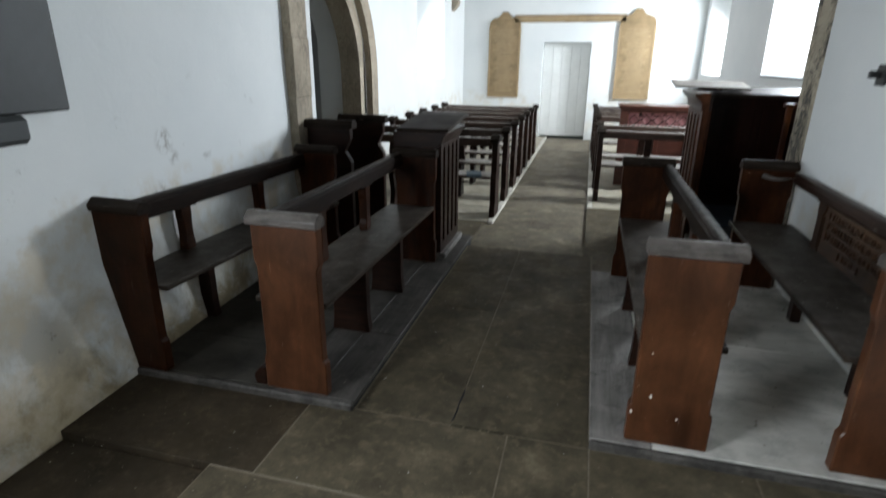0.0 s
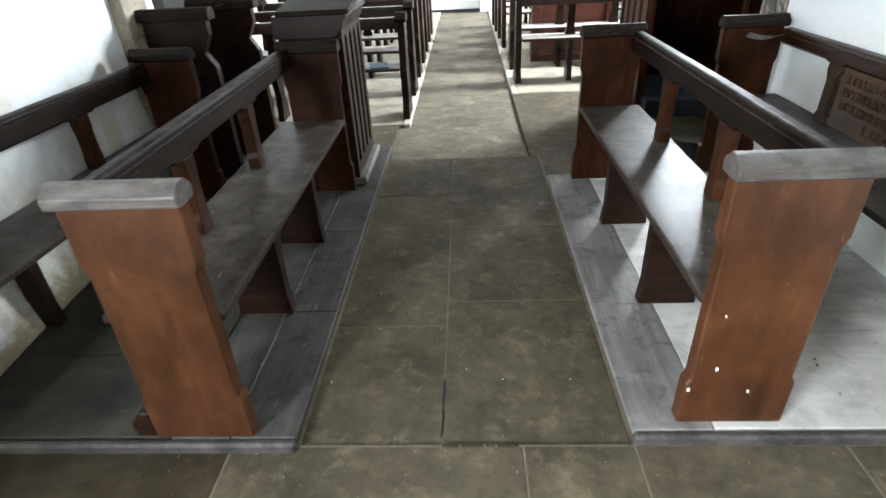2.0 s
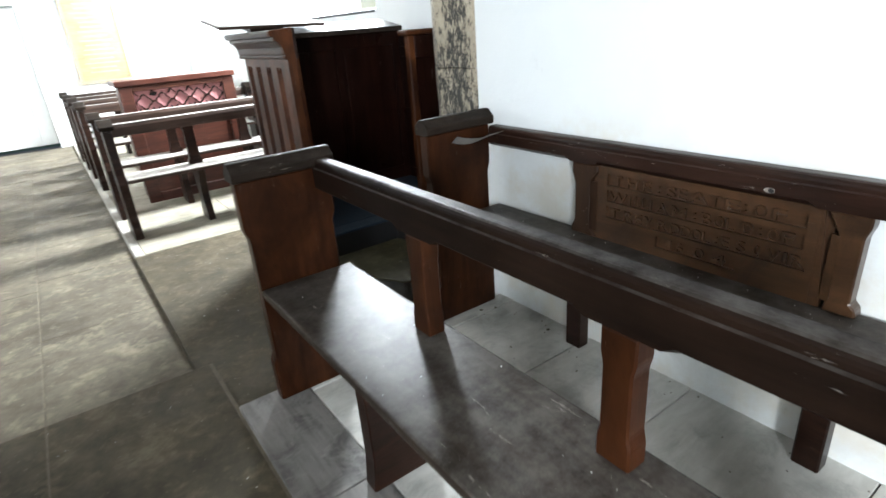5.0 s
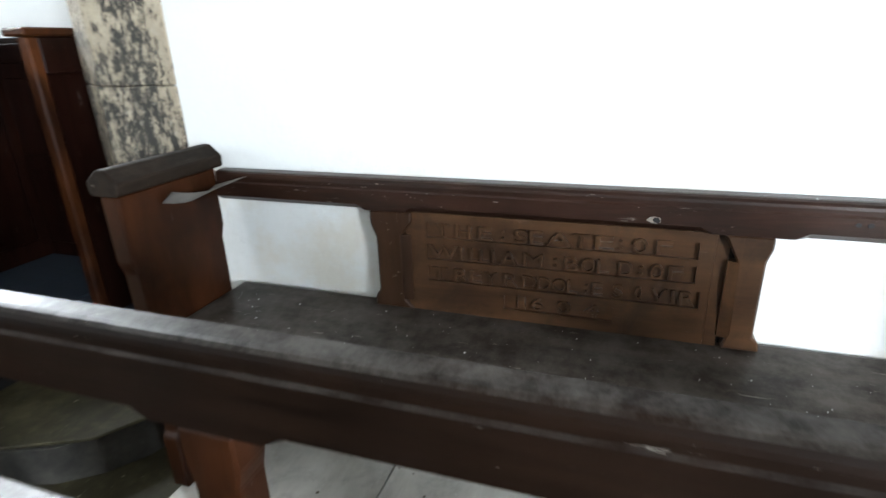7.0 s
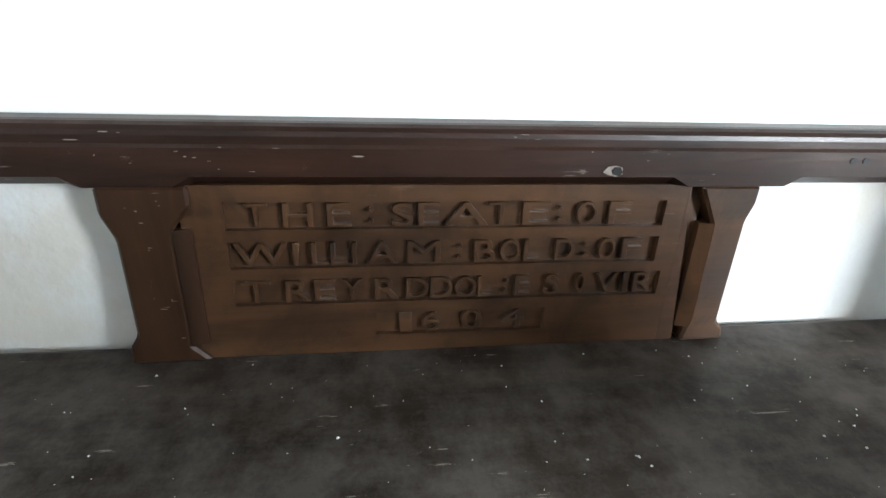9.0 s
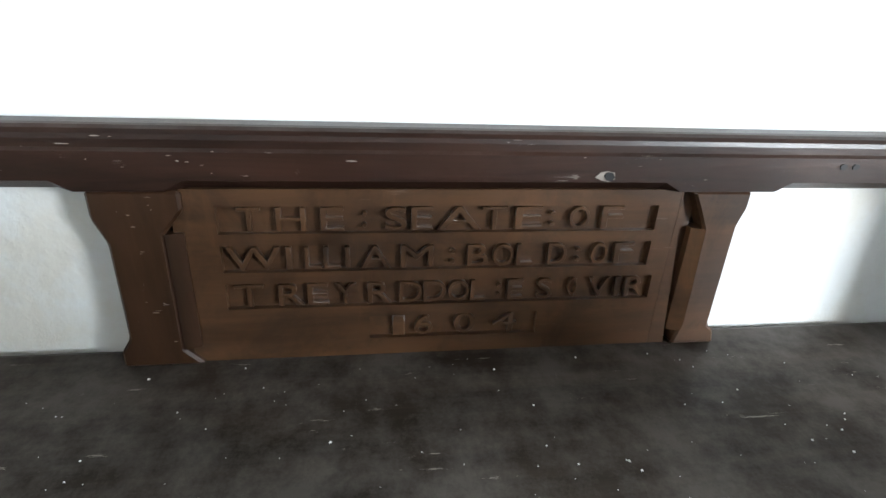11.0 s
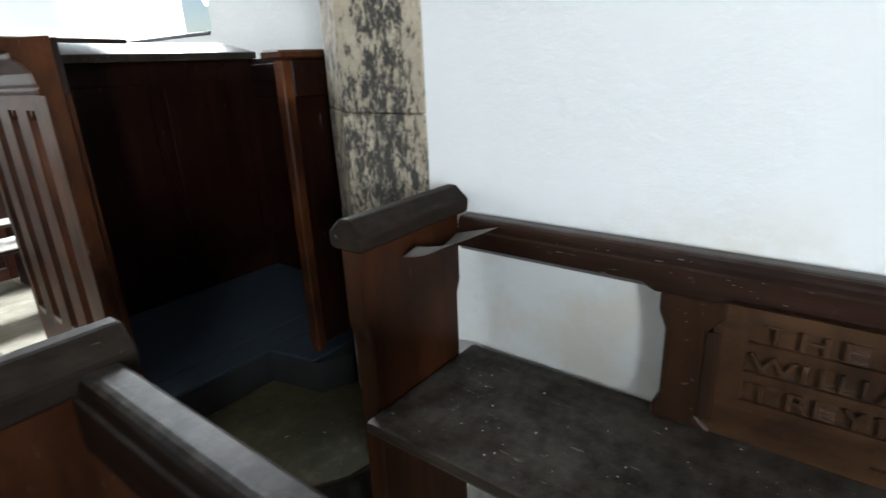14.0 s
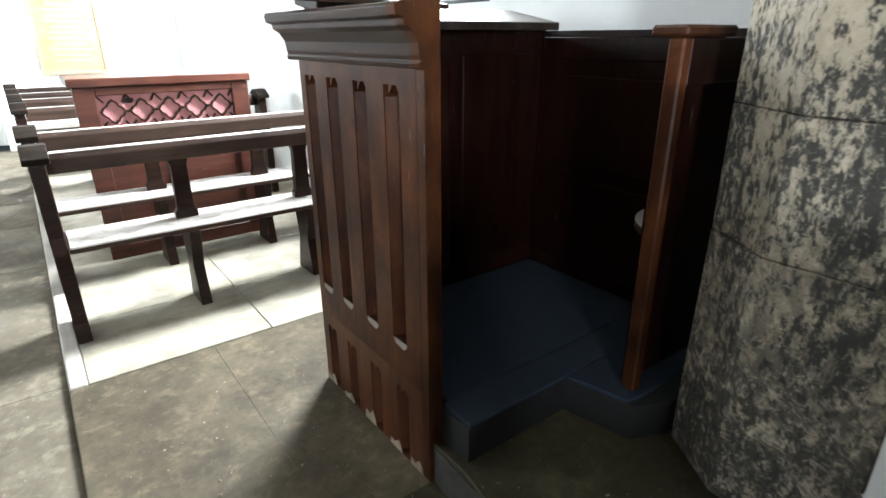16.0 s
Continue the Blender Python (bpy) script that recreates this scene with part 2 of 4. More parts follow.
# Pale upper faces here are dust plus painted window sheen.
OAK_X = wood("dark_oak_cross", (0.020, 0.011, 0.0075), (0.062, 0.035, 0.024), 0.42, grain=(0.8, 9, 9), scuff=0.25, dust=0.95, gloss=0.25)
SEAT = wood("worn_seat_oak", (0.0135, 0.0098, 0.0074), (0.044, 0.0335, 0.0260), 0.36, grain=(7, 0.6, 7), scuff=0.50, dust=0.16, gloss=0.10, fine=True)
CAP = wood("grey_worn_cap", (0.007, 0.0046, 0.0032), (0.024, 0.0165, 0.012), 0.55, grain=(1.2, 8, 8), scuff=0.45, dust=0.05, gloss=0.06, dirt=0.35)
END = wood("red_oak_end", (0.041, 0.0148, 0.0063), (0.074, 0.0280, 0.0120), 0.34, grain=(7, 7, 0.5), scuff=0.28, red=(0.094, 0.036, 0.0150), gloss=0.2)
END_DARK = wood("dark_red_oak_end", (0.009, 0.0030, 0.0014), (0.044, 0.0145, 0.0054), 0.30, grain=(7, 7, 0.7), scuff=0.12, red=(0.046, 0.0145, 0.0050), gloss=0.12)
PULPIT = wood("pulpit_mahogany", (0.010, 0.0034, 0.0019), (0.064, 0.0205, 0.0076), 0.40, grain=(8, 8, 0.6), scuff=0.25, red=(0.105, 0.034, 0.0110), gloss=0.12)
# Pulpit wood darkened for its inside and rear, shade put into the colour.
PULPIT_SHADED = wood("pulpit_inside_shaded", (0.0052, 0.0017, 0.0012), (0.018, 0.0056, 0.0034), 0.30, grain=(8, 8, 0.6), scuff=0.15, gloss=0.12)
STILE = wood("brown_stile_oak", (0.015, 0.0068, 0.0034), (0.050, 0.0225, 0.0108), 0.34, grain=(7, 7, 0.6), scuff=0.30, gloss=0.3)
PANEL = wood("carved_panel_oak", (0.027, 0.0122, 0.0053), (0.086, 0.0405, 0.0178), 0.30, grain=(9, 0.8, 9), scuff=0.12, gloss=0.6, fine=True, dirt=0.55)
RED = wood("harmonium_walnut", (0.030, 0.009, 0.006), (0.085, 0.027, 0.016), 0.32, grain=(0.8, 8, 8), scuff=0.15)
BOARD = wood("dusty_dark_board", (0.115, 0.106, 0.096), (0.255, 0.240, 0.222), 0.6, grain=(8, 0.7, 8), scuff=0.45, dirt=0.6)
BOARD_DARK = wood("dark_edge_board", (0.030, 0.027, 0.024), (0.085, 0.077, 0.069), 0.6, grain=(8, 0.7, 8), scuff=0.5, dirt=0.6)
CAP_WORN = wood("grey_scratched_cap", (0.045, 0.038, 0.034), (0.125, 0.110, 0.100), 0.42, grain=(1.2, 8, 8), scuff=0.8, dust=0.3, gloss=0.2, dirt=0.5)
PULPIT_FOOT = wood("scuffed_mahogany", (0.020, 0.0070, 0.0033), (0.080, 0.027, 0.0100), 0.42, grain=(8, 8, 0.6), scuff=0.9, gloss=0.2)
PALE = wood("pale_floor_board", (0.255, 0.228, 0.172), (0.375, 0.342, 0.270), 0.6, grain=(1.2, 5, 5), scuff=0.15, dirt=0.25)
PALE_Y = wood("pale_edge_board", (0.36, 0.34, 0.29), (0.52, 0.49, 0.43), 0.6, grain=(8, 0.7, 8), scuff=0.2)
GREY = wood("grey_floor_board", (0.025, 0.0225, 0.018), (0.052, 0.047, 0.038), 0.6, grain=(1.2, 5, 5), scuff=0.2, dirt=0.6)
DUSTY = wood("dusty_pale_board", (0.45, 0.435, 0.39), (0.63, 0.615, 0.57), 0.6, grain=(1.2, 5, 5), scuff=0.1, dirt=0.3)
CLOTH = simple("faded_red_cloth", (0.50, 0.22, 0.22), 0.9, 0.2, 20)
CARPET = simple("blue_carpet", (0.0075, 0.0185, 0.035), 0.95, 0.4, 24, strength=0.6)
BLACK = simple("black_plinth_and_gap_shade", (0.0055, 0.0055, 0.006), 0.75, 0.5)
SLATE = simple("slate", (0.045, 0.05, 0.052), 0.55, 0.3, 5)
GILT = wood("ochre_painted_board", (0.21, 0.145, 0.075), (0.32, 0.225, 0.12), 0.55, grain=(1, 6, 9), scuff=0.1)
GILT_LINE = simple("pale_gilt_line", (0.36, 0.26, 0.145), 0.6)
DOORPAINT = simple("white_door_paint", (0.74, 0.75, 0.73), 0.6, 0.1, 6)
IRON = simple("black_iron", (0.02, 0.02, 0.02), 0.5, 0.3, 20, 0.6)
CHIPPED = simple("bare_chipped_wood", (0.27, 0.215, 0.15), 0.85, 0.6, 30)
PAPER = simple("book_paper", (0.6, 0.58, 0.5), 0.8)
FLECK = simple("bare_fleck", (0.22, 0.19, 0.165), 0.9)
COBWEB = simple("dust_web", (0.42, 0.40, 0.37), 0.95)

glass, gnt, gb = mat("clear_glass")
gb.inputs["Transmission Weight"].default_value, gb.inputs["Roughness"].default_value = 1.0, 0.02
gb.inputs["IOR"].default_value = 1.05


# ---- building helpers ----
def box(bm, x0, x1, y0, y1, z0, z1, bev=0.0, segs=1):
    r = bmesh.ops.create_cube(bm, size=1, matrix=Matrix.Translation(((x0 + x1) / 2, (y0 + y1) / 2, (z0 + z1) / 2)) @ Matrix.Diagonal((x1 - x0, y1 - y0, z1 - z0, 1)))
    if bev:
        es = {e for v in r["verts"] for e in v.link_edges}
        bmesh.ops.bevel(bm, geom=list(es), offset=bev, segments=segs, affect="EDGES", profile=0.6)
    return bm


def prism(bm, outline, axis, a, b, bev=0.0):
    """A closed outline of (u, v) drawn along an axis from a to b: x takes (y, z), y takes (x, z), z takes (x, y)."""
    def at(u, v, w):
        return {"x": (w, u, v), "y": (u, w, v), "z": (u, v, w)}[axis]
    lo = [bm.verts.new(at(u, v, a)) for u, v in outline]
    hi = [bm.verts.new(at(u, v, b)) for u, v in outline]
    faces = [bm.faces.new(lo), bm.faces.new(hi[::-1])]
    n = len(lo)
    for i in range(n):
        faces.append(bm.faces.new((lo[i], hi[i], hi[(i + 1) % n], lo[(i + 1) % n])))
    bmesh.ops.recalc_face_normals(bm, faces=faces)
    if bev:
        bmesh.ops.bevel(bm, geom=list({e for f in faces for e in f.edges}), offset=bev, segments=1, affect="EDGES")
    return bm


def mesh_of(name, bm, material, smooth=False):
    me = bpy.data.meshes.new(name)
    bm.to_mesh(me)
    bm.free()
    me.materials.append(material)
    if smooth:
        for p in me.polygons:
            p.use_smooth = True
    return me


def part(name, bm, material, parent=None, label="", smooth=False):
    ob = new(name, mesh_of(name, bm, material, smooth))
    ob.parent = parent
    if label:
        ob["label"] = label
    return ob


def B(*a, **k):
    return box(bmesh.new(), *a, **k)


def P(*a, **k):
    return prism(bmesh.new(), *a, **k)


def thing(name, m, label, category, group="", kind=""):
    ob = new(name)
    ob.matrix_basis = m
    return tagged(ob, label, category, group, kind)


def structure(name, bm, material, label, category):
    return tagged(part(name, bm, material), label, category, kind="structure")


def slabs(bm, y0, y1, z0, z1, x0, x1, holes):
    """A wall across y with rectangular holes (a, b, low, high), sorted along y."""
    at = y0
    for a, b, low, high in holes:
        if a > at:
            box(bm, x0, x1, at, a, z0, z1)
        if low > z0:
            box(bm, x0, x1, a, b, z0, low)
        box(bm, x0, x1, a, b, high, z1)
        at = b
    box(bm, x0, x1, at, y1, z0, z1)
    return bm


def roughen(bm, size, amount, seed=0.0):
    """Uneven plaster: cuts a mesh fine and pushes it about."""
    for ax in range(3):
        vals = [v.co[ax] for v in bm.verts]
        lo, hi = min(vals), max(vals)
        k = int((hi - lo) / size)
        for i in range(1, k):
            p, nrm = Vector(), Vector()
            p[ax], nrm[ax] = lo + (hi - lo) * i / k, 1
            bmesh.ops.bisect_plane(bm, geom=bm.verts[:] + bm.edges[:] + bm.faces[:], plane_co=p, plane_no=nrm)
    for v in bm.verts:
        q = v.co * 1.3 + Vector((seed, 0, 0))
        v.co += amount * noise.noise_vector(q)
    return bm


# ---- walls, ceiling, floor ----
NX0, NX1 = -2.0, 1.40       # near room, inner faces
CX0, CX1 = -2.70, 2.03      # far room, inner faces
END_Y = 12.0

w = roughen(slabs(bmesh.new(), -2.4, 4.28, -0.2, 3.4, -2.55, NX0, [(-1.20, 0.10, 0.85, 2.25)]), 0.25, 0.012)
for v in w.verts:
    if v.co.x > -2.3:
        v.co.x -= max(0.0, v.co.y - 1.3) * 0.058 + 0.11 * min(1.0, max(0.0, v.co.z / 0.6))
structure("wall_north", w, LIME, "whitewashed uneven plaster wall with damp stains", "wall")
structure("wall_south", roughen(box(bmesh.new(), NX1, 2.6, -2.4, 3.955, -0.2, 3.4), 0.3, 0.006, 4.0), LIME_CLEAN, "whitewashed uneven plaster wall", "wall")
structure("wall_west", B(-2.55, 2.6, -2.8, -2.4, -0.2, 3.4), LIME_CLEAN, "plain whitewashed plaster wall", "wall")
structure("wall_chancel_south", roughen(slabs(bmesh.new(), 4.30, 12.5, -0.2, 3.6, CX1, 2.6, [(5.83, 7.70, 1.37, 2.95), (10.02, 11.68, 1.32, 2.95)]), 0.4, 0.006, 9.0), LIME_CLEAN, "whitewashed plaster wall with two tall windows", "wall")

# north wall of the far room with an arched opening into a side chapel
w = slabs(bmesh.new(), 4.28, 12.5, -0.2, 3.6, -3.3, CX0, [(4.55, 6.45, -0.2, 2.75), (8.67, 10.37, 1.22, 2.95)])
structure("wall_chancel_north", w, LIME_CLEAN, "whitewashed plaster wall with a window and an arch", "wall")
AY, AS, AR = 5.5, 1.35, 1.40   # middle, springing height and radius of the pointed arch


def arch_line(half, rise, steps=14):
    """One side of a pointed arch: (offset from the middle, height over the springing)."""
    r = (half * half + rise * rise) / (2 * half)
    top = math.asin(min(1.0, rise / r))
    return [(half - r + r * math.cos(top * i / steps), r * math.sin(top * i / steps)) for i in range(steps + 1)]


def arch_order(bm, half, rise, width, x0, x1):
    inner = [(half, -AS)] + arch_line(half, rise)
    outer = [(half + width, -AS)] + arch_line(half + width, rise + width)
    for s in (1, -1):
        for i in range(len(inner) - 1):
            q = [(AY + s * u, AS + h) for u, h in (inner[i], outer[i], outer[i + 1], inner[i + 1])]
            prism(bm, q if s > 0 else q[::-1], "x", x0, x1)
    return bm


w = bmesh.new()
for s in (1, -1):
    line = arch_line(0.99, 1.25)
    for i in range(len(line) - 1):
        (u0, h0), (u1, h1) = line[i], line[i + 1]
        q = [(AY + s * u0, AS + h0), (AY + s * 1.0, AS + h0), (AY + s * 1.0, AS + h1), (AY + s * u1, AS + h1)]
        if abs(u0 - 1.0) > 0.002 or abs(u1 - 1.0) > 0.002:
            prism(w, q if s > 0 else q[::-1], "x", -3.29, CX0 - 0.002)
structure("arch_infill", w, LIME_CLEAN, "plaster spandrels over a pointed arch", "wall")
arch = thing("stone_arch", pose(0, 0, 0), "pointed arch of two weathered grey-brown stone orders", "arch", kind="structure")
part("outer_order", arch_order(bmesh.new(), 1.02, 1.28, 0.20, -2.72, -2.62), STONE, arch)
part("inner_order", arch_order(bmesh.new(), 0.84, 1.08, 0.17, -2.95, -2.70), STONE, arch)

w = bmesh.new()
box(w, -5.6, -5.3, 3.2, 8.2, -0.2, 3.6)
box(w, -5.3, -3.3, 3.2, 3.6, -0.2, 3.6)
box(w, -5.3, -3.3, 7.8, 8.2, -0.2, 3.6)
structure("wall_chapel", w, CHAPEL, "plaster walls of a side chapel, greyed as unlit", "wall")
w = bmesh.new()
box(w, -3.3, -1.01, 12.0, 12.5, -0.2, 3.6)
box(w, -0.05, 2.6, 12.0, 12.5, -0.2, 3.6)
box(w, -1.01, -0.05, 12.0, 12.5, 1.895, 3.6)
structure("wall_east", w, LIME_CLEAN, "whitewashed end wall with a doorway", "wall")

# the wide arch between the rooms: walls that close it beside and above
w = bmesh.new()
box(w, -3.3, -2.24, 4.0, 4.28, -0.2, 3.6)
box(w, 1.47, 2.6, 3.957, 4.30, -0.2, 3.6)
box(w, -2.24, 1.46, 3.95, 4.28, 3.0, 3.6)
structure("wall_between", w, LIME_CLEAN, "whitewashed wall round the wide arch", "wall")

# Ceilings are out of view; dark boards are assumed to keep bounced light low.
c = bmesh.new()
box(c, -2.6, 2.6, -2.8, 4.2, 3.4, 3.5)
structure("ceiling", c, CEIL, "unseen ceiling, boarded dark to cut bounced light", "ceiling")
c = bmesh.new()
box(c, -5.6, 2.6, 3.2, 12.5, 3.6, 3.7)
structure("ceiling_chancel", c, CEIL, "unseen far-room ceiling, boarded dark to cut bounced light", "ceiling")
w = B(-5.6, 2.6, -2.8, 12.5, -0.30, -0.08)
box(w, -1.28, 1.5, -2.4, 1.86, -0.08, -0.0025)
box(w, -0.93, 0.165, 1.86, 4.30, -0.08, -0.0145)
box(w, -0.93, 0.098, 4.30, 12.0, -0.08, -0.0525)
floor = structure("floor", w, MORTAR, "worn brown flagstone floor with open joints", "floor")
structure("ground", B(-60, 60, -60, 60, -0.6, -0.32), simple("grass", (0.06, 0.09, 0.03), 0.95), "grassy ground outside", "ground")

# stone jambs, block by block
def jamb(name, x0, x1, y0, y1, top, material, label, seed, side):
    rnd = random.Random(seed)
    j = thing(name, pose(0, 0, 0), label, "pillar", kind="structure")
    z = -0.03
    while z < top:
        h = min(rnd.uniform(0.30, 0.52), top - z + 0.01)
        dx, dy = rnd.uniform(-0.006, 0.006), rnd.uniform(-0.02, 0.02)
        face, back = (x0 + dx, x1) if side > 0 else (x1 + dx, x0)
        c = 0.075 * side
        bm = P([(back, y0), (back, y1 + 0.09), (face + c * 1.55, y1 + 0.09), (face, y1 - 0.09), (face, y0)], "z", z, z + h - 0.0015, bev=0.004)
        for v in bm.verts:
            v.co += 0.006 * noise.noise_vector(v.co * 6)
        part("stone_block", bm, material, j)
        z += h
    return j


jamb("pillar_south", 1.392, 2.0, 3.945, 4.32, 3.0, MOULDY, "pale stone jamb blotched with black mould", 3, 1)
jamb("pillar_north", -2.8, -2.185, 3.86, 4.20, 3.0, STONE, "weathered brown dressed stone jamb", 5, -1)

# ---- windows and doors ----
def window(name, y0, y1, z0, z1, x, label):
    win = thing(name, pose(0, 0, 0), label, "window", kind="structure")
    f = bmesh.new()
    for a, b in ((y0, y0 + 0.05), (y1 - 0.05, y1)):
        box(f, x - 0.03, x + 0.03, a, b, z0, z1)
    for a, b in ((z0, z0 + 0.05), (z1 - 0.05, z1)):
        box(f, x - 0.03, x + 0.03, y0 + 0.05, y1 - 0.05, a, b)
    part("window_frame", f, DOORPAINT, win)
    pane = part("pane", B(x - 0.003, x + 0.003, y0 + 0.05, y1 - 0.05, z0 + 0.05, z1 - 0.05), glass, win)
    pane.visible_shadow = False
    return win


def splay(y0, y1, z0, z1, x_in, x_out, half):
    """Plaster wedges that narrow a window from the room to the glass."""
    w = bmesh.new()
    c = (y0 + y1) / 2
    prism(w, [(x_in, y0), (x_out, y0), (x_out, c - half)], "z", z0, z1)
    prism(w, [(x_in, y1), (x_out, c + half), (x_out, y1)], "z", z0, z1)
    return w


for args in ((5.83, 7.70, 1.372, 2.95, 2.034, 2.56, 0.42), (10.02, 11.68, 1.322, 2.95, 2.034, 2.56, 0.40), (8.67, 10.37, 1.222, 2.95, -2.704, -3.23, 0.42)):
    structure("window_reveal", splay(*args), LIME_CLEAN, "whitewashed splayed window reveal", "wall")
window("window_1", 6.345, 7.185, 1.37, 2.95, 2.58, "tall bright window in a deep plaster reveal")
window("window_2", 10.45, 11.25, 1.32, 2.95, 2.58, "tall bright window in a deep plaster reveal")
window("window_3", 9.10, 9.94, 1.22, 2.95, -3.25, "tall bright window in a deep plaster reveal")
window("window_4", -1.20, 0.10, 0.85, 2.25, -2.46, "bright window in a deep plaster reveal")
part("window_sill", B(2.02, 2.30, 5.85, 7.68, 1.355, 1.374, bev=0.004), SLATE, bpy.data.objects["window_1"], "thin grey slate sill")

door = thing("door_1", pose(0, 0, 0), "white painted plank door in a plaster recess", "door", kind="structure")
for i in range(5):
    part("plank", B(-1.0 + i * 0.188, -0.815 + i * 0.188, 12.24, 12.28, -0.01, 1.875, bev=0.003), DOORPAINT, door)
part("back_board", B(-1.01, -0.05, 12.28, 12.30, -0.02, 1.89), DOORPAINT, door)

# ---- painted text boards on the end wall ----
def text_board(x0, x1, z0, z1, label):
    t = thing("text_board", pose((x0 + x1) / 2, 12.0, z0), label, "sign", "text boards on the end wall")
    w = (x1 - x0) / 2
    sh = (z1 - z0) * 0.82
    line = [(-w, 0), (w, 0), (w, sh)]
    line += [(w * (0.62 + 0.38 * math.cos(a)), sh + w * 0.55 * math.sin(a)) for a in (0.5, 1.0, 1.5)]
    line += [(w * 0.40, z1 - z0 - 0.10), (w * 0.16, z1 - z0)]
    full = line + [(-u, v) for u, v in line[::-1] if u > 0 and v > 0][:]
    full = [p for p in full if p != (-w, 0)] + [(-w, 0)]
    part("board", P(full, "y", -0.035, -0.003), GILT, t)
    rim = bmesh.new()
    box(rim, -w, -w + 0.035, -0.045, -0.036, 0.0, sh)
    box(rim, w - 0.035, w, -0.045, -0.036, 0.0, sh)
    box(rim, -w + 0.035, w - 0.035, -0.045, -0.036, 0.0, 0.035)
    part("border", rim, GILT_LINE, t)
    rnd = random.Random(7)
    z = 0.14
    while z < sh - 0.05:
        k = rnd.uniform(0.55, 0.98) * (w - 0.07)
        part("text_line", B(-k, k, -0.0385, -0.0355, z, z + 0.022), GILT_LINE, t)
        z += 0.062
    return t


text_board(-2.15, -1.49, 0.79, 2.48, "tall ochre painted board with faded lettering")
text_board(0.455, 1.145, 0.80, 2.51, "tall ochre painted board with faded lettering")
band = thing("text_band", pose(-0.53, 12.0, 2.345), "long narrow ochre painted board with faded lettering", "sign", "text boards on the end wall")
part("board", B(-1.10, 1.10, -0.035, -0.003, -0.07, 0.07, bev=0.004), GILT, band)
part("text_line", B(-1.0, 1.0, -0.0385, -0.034, -0.03, 0.03), GILT_LINE, band, "faded line of lettering")

# ---- near benches ----
def bench_end(parent, y, top=0.805, width=0.312, near=True):
    """A shaped end board across the bench: foot, waist and moulded cap. x runs from the front of the seat to the back."""
    d = 0.05
    pts = [(0.0, 0.0), (width, 0.0), (width, 0.16), (width - 0.012, 0.18), (width - 0.012, top - 0.19), (width, top - 0.16), (width, top), (0.0, top), (0.0, top - 0.16), (0.012, top - 0.19), (0.012, 0.18), (0.0, 0.16)]
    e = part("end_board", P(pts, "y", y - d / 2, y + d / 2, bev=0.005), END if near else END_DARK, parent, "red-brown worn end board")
    cb = bmesh.new()
    # ridge-shaped cap with mouldings, running across the end
    prof = [(-0.034, 0.0), (0.034, 0.0), (0.042, 0.005), (0.044, 0.032), (0.040, 0.036), (0.012, 0.060), (-0.012, 0.060), (-0.040, 0.036), (-0.044, 0.032), (-0.042, 0.005)]
    prism(cb, [(y + u, top + v) for u, v in prof], "x", -0.008, width + 0.014, bev=0.003)
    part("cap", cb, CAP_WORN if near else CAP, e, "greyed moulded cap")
    return e


def seat_leg(parent, y, x0=0.065, x1=0.275, top=0.415):
    part("leg", P([(x0 - 0.01, 0), (x1 + 0.01, 0), (x1, 0.10), (x1, top), (x0, top), (x0, 0.10)], "y", y - 0.028, y + 0.028, bev=0.004), OAK, parent)


def back_post(parent, y, x, z0, z1, w=0.037):
    """A chamfered post with stopped ends."""
    bm = bmesh.new()
    h = z1 - z0
    rings = [(0.0, w), (0.05, w), (0.075, w * 0.84), (h - 0.075, w * 0.84), (h - 0.05, w), (h, w)]
    last = None
    for z, r in rings:
        c = r * 0.75
        ring = [bm.verts.new((x + sx * 0.026, y + sy, z0 + z)) for sx, sy in ((-1, -r), (1, -r), (1, r), (-1, r))]
        if last:
            for i in range(4):
                bm.faces.new((last[i], last[(i + 1) % 4], ring[(i + 1) % 4], ring[i]))
        else:
            bm.faces.new(ring[::-1])
        last = ring
    bm.faces.new(last)
    bmesh.ops.recalc_face_normals(bm, faces=bm.faces[:])
    bmesh.ops.bevel(bm, geom=bm.edges[:], offset=0.004, segments=1, affect="EDGES")
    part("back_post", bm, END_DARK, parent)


def stopped_rail(y0, y1, x_front, x_back, z0, z1, blocks, chamfer=0.015):
    """A rail with a rounded top and a lower front edge that is chamfered, but left square over each post (blocks: stretches of y)."""
    cuts = [(y0, chamfer)]
    for a, b in sorted(blocks):
        cuts += [(a - 0.024, chamfer), (a, 0.0005), (b, 0.0005), (b + 0.024, chamfer)]
    cuts.append((y1, chamfer))
    r = 0.016
    bm, last = bmesh.new(), None
    for y, c in cuts:
        prof = [(x_front + c * 1.3, z0), (x_back, z0), (x_back, z1 - 0.006), (x_back - 0.006, z1)]
        prof += [(x_front + 0.004 + r - r * math.sin(q * math.pi / 8), z1 - r + r * math.cos(q * math.pi / 8)) for q in range(5)]
        prof += [(x_front + 0.004, z1 - r - 0.010), (x_front, z1 - r - 0.014), (x_front, z0 + c)]
        ring = [bm.verts.new((u, y, v)) for u, v in prof]
        if last:
            for i in range(len(ring)):
                k = (i + 1) % len(ring)
                bm.faces.new((last[i], last[k], ring[k], ring[i]))
        else:
            bm.faces.new(ring[::-1])
        last = ring
    bm.faces.new(last)
    bmesh.ops.recalc_face_normals(bm, faces=bm.faces[:])
    return bm


